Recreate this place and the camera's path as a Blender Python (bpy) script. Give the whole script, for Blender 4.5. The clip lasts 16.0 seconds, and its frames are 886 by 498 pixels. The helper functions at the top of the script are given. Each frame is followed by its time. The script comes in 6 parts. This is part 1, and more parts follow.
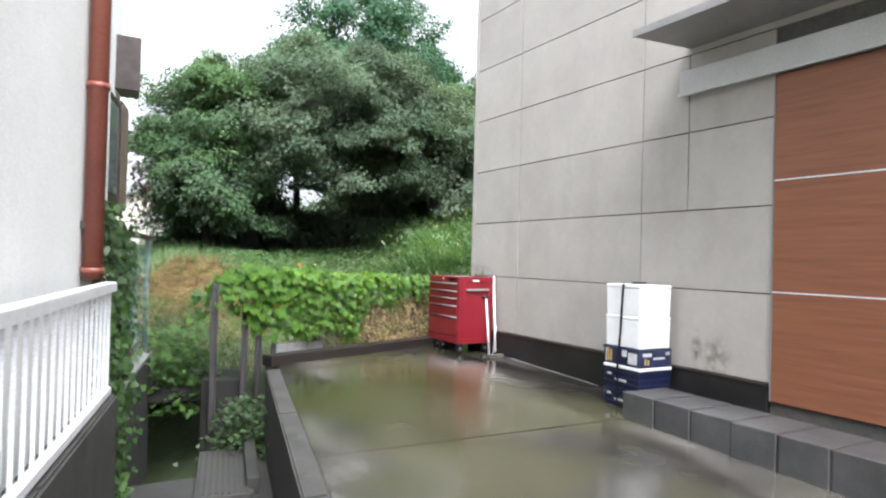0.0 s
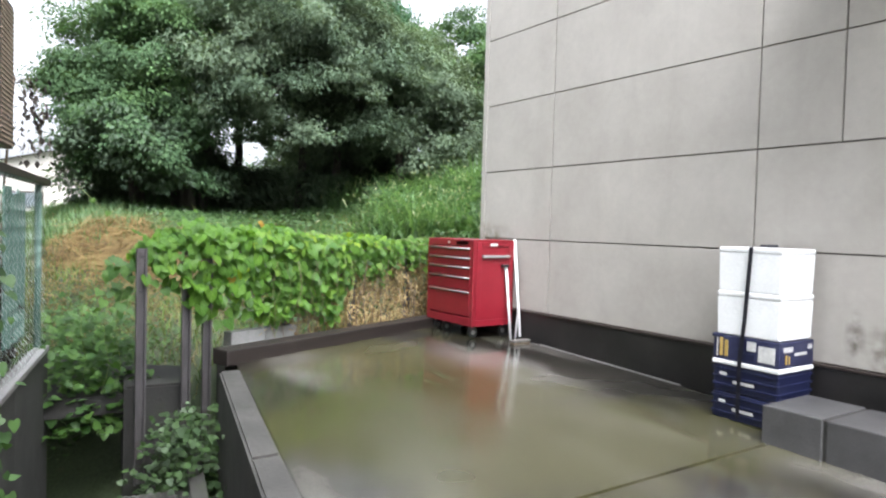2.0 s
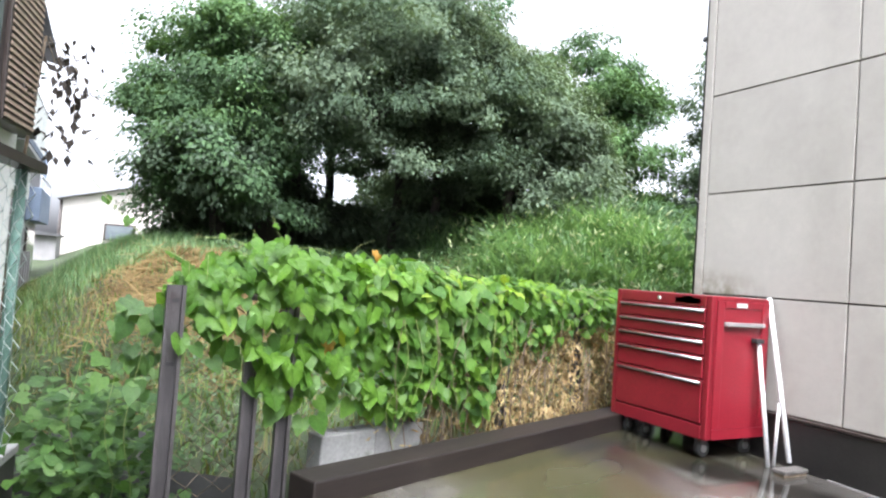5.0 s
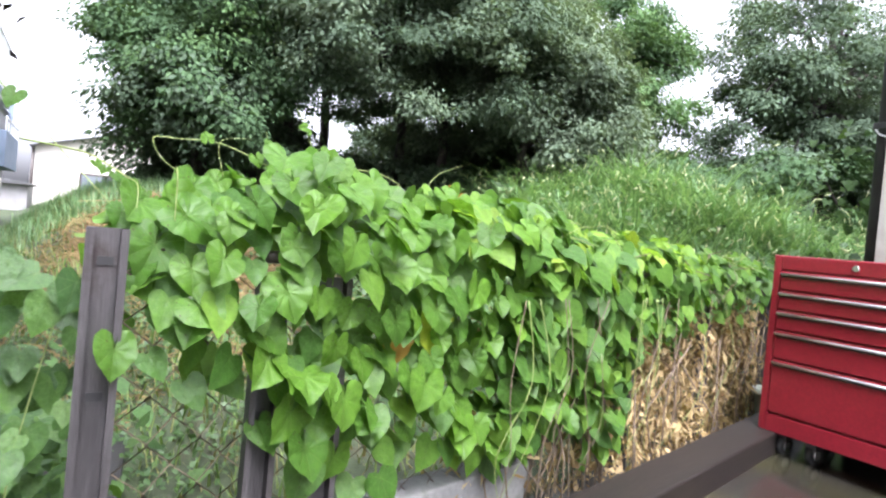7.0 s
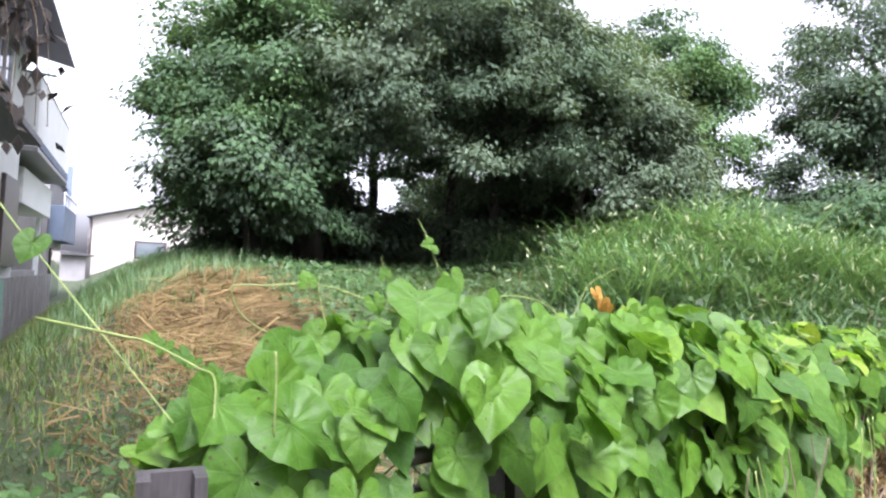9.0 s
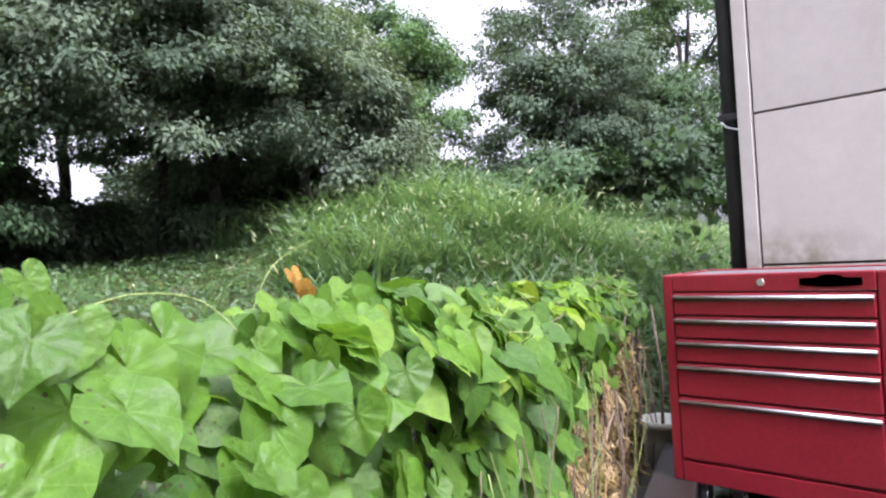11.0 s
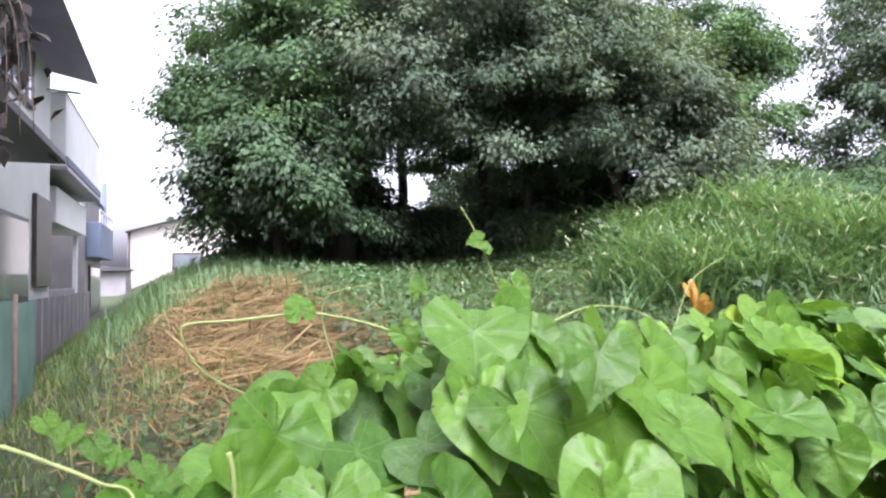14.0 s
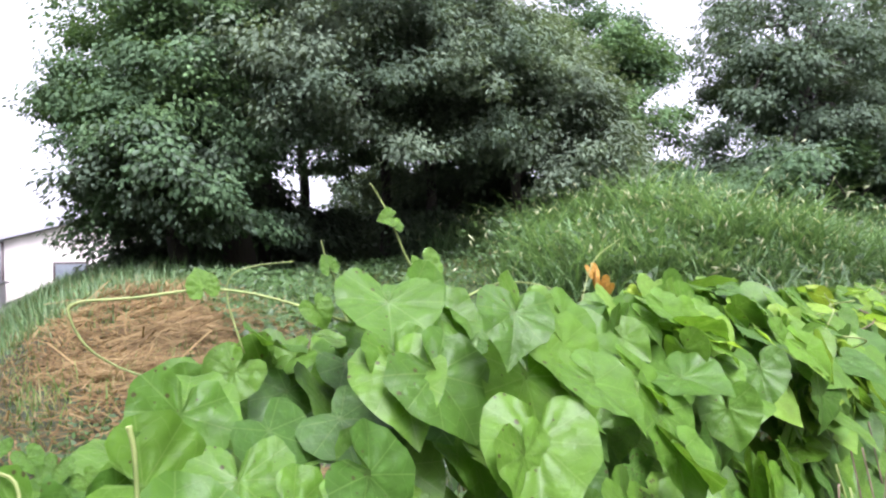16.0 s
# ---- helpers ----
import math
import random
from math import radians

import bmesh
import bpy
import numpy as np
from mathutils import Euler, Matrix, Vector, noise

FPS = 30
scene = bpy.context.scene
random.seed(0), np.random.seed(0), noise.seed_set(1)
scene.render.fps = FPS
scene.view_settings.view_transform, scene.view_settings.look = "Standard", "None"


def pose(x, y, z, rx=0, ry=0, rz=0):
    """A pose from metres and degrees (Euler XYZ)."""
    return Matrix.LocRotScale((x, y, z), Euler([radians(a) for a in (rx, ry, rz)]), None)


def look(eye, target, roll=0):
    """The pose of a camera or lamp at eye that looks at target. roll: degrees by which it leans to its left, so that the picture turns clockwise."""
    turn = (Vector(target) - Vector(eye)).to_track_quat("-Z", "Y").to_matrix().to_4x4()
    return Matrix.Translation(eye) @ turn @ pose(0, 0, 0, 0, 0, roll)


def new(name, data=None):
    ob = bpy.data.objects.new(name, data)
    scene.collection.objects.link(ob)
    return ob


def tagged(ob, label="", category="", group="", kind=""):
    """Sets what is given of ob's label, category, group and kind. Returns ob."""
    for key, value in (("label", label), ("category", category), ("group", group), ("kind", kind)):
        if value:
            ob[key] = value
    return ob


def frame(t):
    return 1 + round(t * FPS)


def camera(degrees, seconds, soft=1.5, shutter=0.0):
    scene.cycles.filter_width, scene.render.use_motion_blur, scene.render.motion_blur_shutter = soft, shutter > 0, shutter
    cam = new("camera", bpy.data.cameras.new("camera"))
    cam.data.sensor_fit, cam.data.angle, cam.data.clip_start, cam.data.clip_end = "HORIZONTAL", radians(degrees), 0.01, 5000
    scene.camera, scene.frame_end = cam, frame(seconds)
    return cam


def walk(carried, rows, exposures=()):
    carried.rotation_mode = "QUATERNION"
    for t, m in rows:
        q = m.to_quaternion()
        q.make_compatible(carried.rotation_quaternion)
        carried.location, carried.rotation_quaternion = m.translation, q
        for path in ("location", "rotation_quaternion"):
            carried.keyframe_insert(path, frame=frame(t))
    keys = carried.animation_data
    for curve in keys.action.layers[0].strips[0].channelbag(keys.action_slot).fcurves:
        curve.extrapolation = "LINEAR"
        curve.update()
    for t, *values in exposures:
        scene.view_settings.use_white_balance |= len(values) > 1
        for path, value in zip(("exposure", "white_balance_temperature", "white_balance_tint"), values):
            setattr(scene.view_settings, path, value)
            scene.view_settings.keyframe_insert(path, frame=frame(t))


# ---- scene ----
cam = camera(67.7, 16.0, 2.2, 0.3)
PATH = [
    (0, (0.267, 1.287, 1.478), (1.231, 3.04, 1.509), 1.5),
    (0.5, (0.338, 1.729, 1.466), (1.372, 3.44, 1.505), 1.7),
    (1, (0.419, 2.212, 1.437), (1.46, 3.919, 1.48), 1.6),
    (1.5, (0.541, 2.639, 1.404), (1.631, 4.316, 1.385), 0.7),
    (2, (0.608, 3.073, 1.382), (1.727, 4.73, 1.318), 1.6),
    (2.5, (0.763, 3.375, 1.381), (1.923, 5.002, 1.29), 2.3),
    (3, (0.886, 3.699, 1.374), (1.93, 5.404, 1.418), 3.3),
    (3.5, (0.96, 4.054, 1.354), (1.955, 5.788, 1.407), 4.1),
    (4, (1.058, 4.463, 1.349), (1.833, 6.306, 1.411), 3.7),
    (4.5, (1.095, 4.798, 1.329), (1.975, 6.592, 1.42), 3.9),
    (7, (1.321, 6.382, 1.236), (2.285, 8.134, 1.199), 5.4),
    (7.5, (1.367, 6.674, 1.283), (2.372, 8.401, 1.371), 7.1),
    (8, (1.338, 6.835, 1.37), (2.413, 8.51, 1.563), 6.1),
    (8.5, (1.301, 6.879, 1.402), (2.143, 8.688, 1.544), 3.4),
    (9, (1.318, 6.874, 1.396), (2.153, 8.689, 1.491), 2.6),
    (9.5, (1.444, 6.919, 1.367), (2.611, 8.543, 1.394), 2.5),
    (10, (1.592, 6.994, 1.366), (2.907, 8.501, 1.348), -0.5),
    (12.5, (1.55, 7.125, 1.448), (3.113, 8.362, 1.6), -3.1),
    (13, (1.514, 7.129, 1.447), (2.937, 8.522, 1.64), -3.4),
    (13.5, (1.468, 7.153, 1.431), (2.482, 8.869, 1.588), -2.0),
    (14, (1.43, 7.178, 1.417), (2.172, 9.033, 1.492), -0.8),
    (14.5, (1.402, 7.186, 1.401), (2.147, 9.042, 1.442), -0.3),
    (15, (1.403, 7.188, 1.388), (2.246, 9.001, 1.44), -0.2),
    (15.5, (1.411, 7.189, 1.385), (2.342, 8.958, 1.458), -1.0),
    (16, (1.427, 7.192, 1.388), (2.429, 8.921, 1.464), -2.3),
]
walk(cam, [(t, look(eye, target, roll)) for t, eye, target, roll in PATH], [(0, 1.98, 6500, 11), (3, 2.16, 6500, 11), (4.5, 2.24, 6450, 12), (7.0, 2.50, 6360, 18), (8, 2.33, 6320, 20), (10, 2.22, 6260, 25), (12.5, 2.08, 6300, 28), (13.5, 2.18, 6260, 28), (16, 2.16, 6260, 28)])

# ---- light: bright overcast sky, a wide weak sun ----
world = bpy.data.worlds.new("overcast_sky")
scene.world = world
world.use_nodes = True
wn, wl = world.node_tree.nodes, world.node_tree.links
sky = wn.new("ShaderNodeTexSky")
sky.sky_type = "NISHITA"
sky.sun_disc = False
sky.sun_elevation, sky.sun_rotation = radians(58), radians(191)
sky.dust_density, sky.air_density, sky.ozone_density = 6.0, 1.0, 0.5
grey = wn.new("ShaderNodeHueSaturation")
grey.inputs["Saturation"].default_value = 0.06
wl.new(sky.outputs["Color"], grey.inputs["Color"])
cool = wn.new("ShaderNodeMix")
cool.data_type, cool.blend_type = "RGBA", "MULTIPLY"
cool.inputs[0].default_value = 1.0
cool.inputs[7].default_value = (0.95, 1.0, 1.10, 1)
wl.new(grey.outputs["Color"], cool.inputs[6])
wl.new(cool.outputs[2], wn["Background"].inputs["Color"])
wn["Background"].inputs["Strength"].default_value = 0.15
sun = new("sun", bpy.data.lights.new("sun", "SUN"))
sun.data.energy, sun.data.angle, sun.data.color = 1.0, radians(35), (1.0, 0.985, 0.96)
sun.matrix_world = look((0, 0, 0), (0.10, 0.52, -0.85))

# ---- materials ----


class Nodes:
    """A short hand for building a node material."""

    def __init__(self, name):
        self.mat = bpy.data.materials.new(name)
        self.mat.use_nodes = True
        self.n, self.l = self.mat.node_tree.nodes, self.mat.node_tree.links
        self.bsdf = self.n["Principled BSDF"]

    def add(self, kind, **values):
        node = self.n.new("ShaderNode" + kind)
        for k, v in values.items():
            node.inputs[k].default_value = v
        return node

    def link(self, a, out, b, inp):
        self.l.new(a.outputs[out], b.inputs[inp])

    def noise(self, scale, detail=4.0, space="Object", stretch=None, rough=0.55):
        co = self.n.new("ShaderNodeTexCoord")
        tex = self.add("TexNoise", Scale=scale, Detail=detail, Roughness=rough)
        if space == "World":
            co = self.n.new("ShaderNodeNewGeometry")
            src = "Position"
        else:
            src = space
        if stretch:
            mp = self.n.new("ShaderNodeMapping")
            mp.inputs["Scale"].default_value = stretch
            self.link(co, src, mp, "Vector")
            self.link(mp, "Vector", tex, "Vector")
        else:
            self.link(co, src, tex, "Vector")
        return tex

    def ramp(self, node, out, stops):
        r = self.n.new("ShaderNodeValToRGB")
        e = r.color_ramp.elements
        while len(e) < len(stops):
            e.new(0.5)
        for el, (p, c) in zip(e, stops):
            el.position, el.color = p, (c, c, c, 1) if isinstance(c, (int, float)) else (*c, 1)
        self.link(node, out, r, "Fac")
        return r

    def mix(self, a, b, fac, mode="MIX"):
        m = self.n.new("ShaderNodeMix")
        m.data_type, m.blend_type = "RGBA", mode
        for src, idx in ((fac, 0), (a, 6), (b, 7)):
            if isinstance(src, tuple) and len(src) == 2:
                self.l.new(src[0].outputs[src[1]], m.inputs[idx])
            elif isinstance(src, (int, float)):
                m.inputs[idx].default_value = src
            else:
                m.inputs[idx].default_value = (*src, 1)
        return (m, 2)

    def paint(self, src):
        self.l.new(src[0].outputs[src[1]], self.bsdf.inputs["Base Color"])

    def bump(self, node, out, strength, dist=0.01):
        b = self.add("Bump", Strength=strength, Distance=dist)
        self.link(node, out, b, "Height")
        self.link(b, "Normal", self.bsdf, "Normal")
        return b


def surface(name, dark, light, scale=8.0, rough=0.7, metal=0.0, bump=0.2, fine=90.0, stretch=None, space="Object", dist=0.004,
            wear=None, wear_scale=3.0, wear_at=0.62, vary=0.0):
    """A surface of two tones at a coarse scale, a fine grain on top, and patches of wear."""
    k = Nodes(name)
    big = k.noise(scale, 6, space, stretch)
    col = k.mix(dark, light, (k.ramp(big, "Fac", [(0.3, 0.0), (0.7, 1.0)]), "Color"))
    small = k.noise(fine, 3, space, stretch)
    col = k.mix(col, (k.ramp(small, "Fac", [(0.35, 0.75), (0.65, 1.15)]), "Color"), 0.5, "MULTIPLY")
    if wear:
        w = k.noise(wear_scale, 8, space, None, 0.7)
        col = k.mix(col, wear, (k.ramp(w, "Fac", [(wear_at, 0.0), (wear_at + 0.1, 0.85)]), "Color"))
    if vary:
        info = k.n.new("ShaderNodeObjectInfo")
        r = k.n.new("ShaderNodeMapRange")
        r.inputs["To Min"].default_value, r.inputs["To Max"].default_value = 1 - vary, 1 + vary
        k.link(info, "Random", r, "Value")
        hsv = k.n.new("ShaderNodeHueSaturation")
        k.link(r, "Result", hsv, "Value")
        k.l.new(col[0].outputs[col[1]], hsv.inputs["Color"])
        col = (hsv, "Color")
    k.paint(col)
    k.bsdf.inputs["Roughness"].default_value, k.bsdf.inputs["Metallic"].default_value = rough, metal
    if bump:
        k.bump(small, "Fac", bump, dist)
    return k.mat


STALK_V = 0.23      # where the stalk meets the leaf, up its length


def foliage(name, tones, rough=0.45, thin=0.35, veins=False, gloss=0.35, spots=False, lumps=0.9):
    """Leaves: tones vary from leaf to leaf, and light shines through them a little."""
    k = Nodes(name)
    geo = k.n.new("ShaderNodeNewGeometry")
    step = 1.0 / max(1, len(tones) - 1)
    info = k.n.new("ShaderNodeObjectInfo")
    both = k.n.new("ShaderNodeMath")
    both.operation = "ADD"
    k.link(geo, "Random Per Island", both, 0)
    k.link(info, "Random", both, 1)
    own = k.n.new("ShaderNodeMath")
    own.operation = "FRACT"
    k.link(both, 0, own, 0)
    r = k.ramp(own, "Value", [(i * step, c) for i, c in enumerate(tones)])
    col = (r, "Color")
    if veins:
        uv = k.n.new("ShaderNodeTexCoord")
        sep = k.n.new("ShaderNodeSeparateXYZ")
        k.link(uv, "UV", sep, "Vector")

        def calc(op, a, b=0.0):
            m = k.n.new("ShaderNodeMath")
            m.operation = op
            for i, s in enumerate((a, b)):
                if isinstance(s, tuple):
                    k.l.new(s[0].outputs[s[1]], m.inputs[i])
                else:
                    m.inputs[i].default_value = s
            return (m, 0)
        dx, dy = calc("SUBTRACT", (sep, "X"), 0.5), calc("SUBTRACT", (sep, "Y"), STALK_V)
        far = calc("SQRT", calc("ADD", calc("MULTIPLY", dx, dx), calc("MULTIPLY", dy, dy)))
        turn = calc("ADD", calc("MULTIPLY", calc("ARCTAN2", dx, dy), 1.43), 0.5)
        near_rib = calc("ABSOLUTE", calc("SUBTRACT", calc("FRACT", turn), 0.5))
        rib = calc("LESS_THAN", calc("MULTIPLY", near_rib, far), 0.0085)
        cross = calc("FRACT", calc("ADD", calc("MULTIPLY", far, 7.5), calc("MULTIPLY", near_rib, -1.6)))
        mid = calc("MULTIPLY", calc("LESS_THAN", calc("ABSOLUTE", calc("SUBTRACT", cross, 0.5)), 0.035), 0.6)
        line = calc("MAXIMUM", rib, mid)
        col = k.mix(col, (0.30, 0.44, 0.17), calc("MULTIPLY", line, 0.16))
        blotch = k.add("TexNoise", Scale=5.0, Detail=5.0)
        k.link(uv, "UV", blotch, "Vector")
        col = k.mix(col, (k.ramp(blotch, "Fac", [(0.3, 0.72), (0.7, 1.2)]), "Color"), 0.7, "MULTIPLY")
        height = calc("SUBTRACT", (blotch, "Fac"), calc("MULTIPLY", line, 0.25))
        b = k.add("Bump", Strength=0.9, Distance=0.005)
        k.l.new(height[0].outputs[0], b.inputs["Height"])
        k.link(b, "Normal", k.bsdf, "Normal")
        if spots:
            dots = k.add("TexVoronoi", Scale=9.0)
            big = k.noise(3.0, 2, "Object")
            k.link(uv, "UV", dots, "Vector")
            near = calc("LESS_THAN", (dots, "Distance"), calc("MULTIPLY", calc("SUBTRACT", (big, "Fac"), 0.34), 0.66))
            col = k.mix(col, (0.05, 0.035, 0.015), calc("MULTIPLY", near, 0.85))
    else:
        patch = k.noise(lumps, 3, "World")
        col = k.mix(col, (k.ramp(patch, "Fac", [(0.32, 0.6), (0.68, 1.4)]), "Color"), 0.7, "MULTIPLY")
    k.paint(col)
    k.bsdf.inputs["Roughness"].default_value = rough
    k.bsdf.inputs["Specular IOR Level"].default_value = gloss
    tr = k.n.new("ShaderNodeBsdfTranslucent")
    bright = k.mix(col, (1.5, 1.5, 0.7), 1.0, "MULTIPLY")
    k.l.new(bright[0].outputs[bright[1]], tr.inputs["Color"])
    mx = k.n.new("ShaderNodeMixShader")
    mx.inputs["Fac"].default_value = thin
    k.link(k.bsdf, "BSDF", mx, 1)
    k.link(tr, "BSDF", mx, 2)
    k.link(mx, "Shader", k.n["Material Output"], "Surface")
    return k.mat


def wet_concrete():
    """Wet, stained concrete: a film of water that lies in patches."""
    k = Nodes("wet_concrete")
    big, mid, fine = k.noise(0.55, 5, "World"), k.noise(2.0, 3, "World", None, 0.5), k.noise(120, 3, "World")
    col = k.mix((0.011, 0.0102, 0.0085), (0.034, 0.031, 0.026), (k.ramp(mid, "Fac", [(0.3, 0.0), (0.72, 1.0)]), "Color"))
    streak = k.noise(1.7, 3, "World", (1.0, 0.4, 1.0), 0.5)
    col = k.mix(col, (0.125, 0.118, 0.105), (k.ramp(streak, "Fac", [(0.47, 0.0), (0.64, 0.9)]), "Color"))
    col = k.mix(col, (0.050, 0.048, 0.021), (k.ramp(big, "Fac", [(0.47, 0.0), (0.55, 0.75)]), "Color"))
    col = k.mix(col, (k.ramp(fine, "Fac", [(0.35, 0.8), (0.65, 1.15)]), "Color"), 0.6, "MULTIPLY")
    k.paint(col)
    rough = k.ramp(k.noise(1.3, 2, "World", None, 0.5), "Fac", [(0.25, 0.05), (0.75, 0.32)])
    k.link(rough, "Color", k.bsdf, "Roughness")
    k.bump(k.noise(3, 2, "World"), "Fac", 0.06, 0.01)
    k.bsdf.inputs["Specular IOR Level"].default_value = 0.6
    return k.mat


def render_wall():
    """Fine grey-beige facade panel with faint mottling and vertical dirt."""
    k = Nodes("facade_panel")
    mott, run, grain = k.noise(2.2, 6, "World"), k.noise(3.0, 5, "World", (1, 1, 0.12)), k.noise(260, 2, "World")
    col = k.mix((0.37, 0.345, 0.31), (0.435, 0.41, 0.37), (k.ramp(mott, "Fac", [(0.3, 0.0), (0.7, 1.0)]), "Color"))
    col = k.mix(col, (0.30, 0.28, 0.245), (k.ramp(run, "Fac", [(0.56, 0.0), (0.75, 0.35)]), "Color"))
    col = k.mix(col, (k.ramp(grain, "Fac", [(0.3, 0.9), (0.7, 1.06)]), "Color"), 1.0, "MULTIPLY")
    speck = k.noise(22, 5, "World", None, 0.7)
    col = k.mix(col, (k.ramp(speck, "Fac", [(0.3, 0.95), (0.7, 1.035)]), "Color"), 1.0, "MULTIPLY")
    info = k.n.new("ShaderNodeObjectInfo")
    r = k.n.new("ShaderNodeMapRange")
    r.inputs["To Min"].default_value, r.inputs["To Max"].default_value = 0.95, 1.04
    k.link(info, "Random", r, "Value")
    col = k.mix(col, (r, "Result"), 1.0, "MULTIPLY")
    # broken blotches low on the wall: green-brown round the chest's top, grime beside the stack
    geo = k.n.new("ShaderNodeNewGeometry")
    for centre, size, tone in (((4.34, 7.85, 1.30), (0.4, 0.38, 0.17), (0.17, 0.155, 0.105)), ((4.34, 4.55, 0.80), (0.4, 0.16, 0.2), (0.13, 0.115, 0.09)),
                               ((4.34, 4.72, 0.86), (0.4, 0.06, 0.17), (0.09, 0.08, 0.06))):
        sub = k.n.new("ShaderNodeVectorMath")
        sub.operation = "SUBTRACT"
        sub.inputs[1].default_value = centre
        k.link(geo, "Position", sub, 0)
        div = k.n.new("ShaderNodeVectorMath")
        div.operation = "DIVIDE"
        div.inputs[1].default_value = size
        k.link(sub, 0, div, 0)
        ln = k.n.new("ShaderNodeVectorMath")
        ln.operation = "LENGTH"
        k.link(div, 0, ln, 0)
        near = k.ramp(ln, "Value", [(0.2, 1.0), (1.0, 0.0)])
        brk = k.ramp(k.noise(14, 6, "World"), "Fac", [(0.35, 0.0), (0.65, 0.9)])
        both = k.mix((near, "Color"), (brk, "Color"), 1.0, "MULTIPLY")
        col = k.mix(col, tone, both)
    k.paint(col)
    k.bsdf.inputs["Roughness"].default_value = 0.8
    k.bump(grain, "Fac", 0.12, 0.002)
    return k.mat


def wood_panel():
    k = Nodes("brown_wood_panel")
    g1 = k.noise(5, 6, "World", (1, 0.35, 7))
    g2 = k.noise(40, 4, "World", (1, 0.12, 6))
    col = k.mix((0.205, 0.078, 0.041), (0.27, 0.106, 0.056), (k.ramp(g1, "Fac", [(0.3, 0.0), (0.7, 1.0)]), "Color"))
    col = k.mix(col, (k.ramp(g2, "Fac", [(0.35, 0.86), (0.6, 1.08)]), "Color"), 0.6, "MULTIPLY")
    k.paint(col)
    k.bsdf.inputs["Roughness"].default_value = 0.45
    k.bump(g2, "Fac", 0.08, 0.002)
    return k.mat


def earth():
    """Ground under the weeds: soil, moss and litter."""
    k = Nodes("ground_earth")
    a, b, c = k.noise(0.7, 6, "World"), k.noise(4, 8, "World", None, 0.7), k.noise(45, 4, "World")
    col = k.mix((0.030, 0.042, 0.018), (0.052, 0.078, 0.028), (k.ramp(a, "Fac", [(0.35, 0.0), (0.65, 1.0)]), "Color"))
    col = k.mix(col, (0.07, 0.052, 0.034), (k.ramp(b, "Fac", [(0.55, 0.0), (0.75, 0.8)]), "Color"))
    col = k.mix(col, (k.ramp(c, "Fac", [(0.3, 0.6), (0.7, 1.3)]), "Color"), 0.8, "MULTIPLY")
    k.paint(col)
    k.bsdf.inputs["Roughness"].default_value = 0.9
    k.bump(b, "Fac", 0.6, 0.05)
    return k.mat


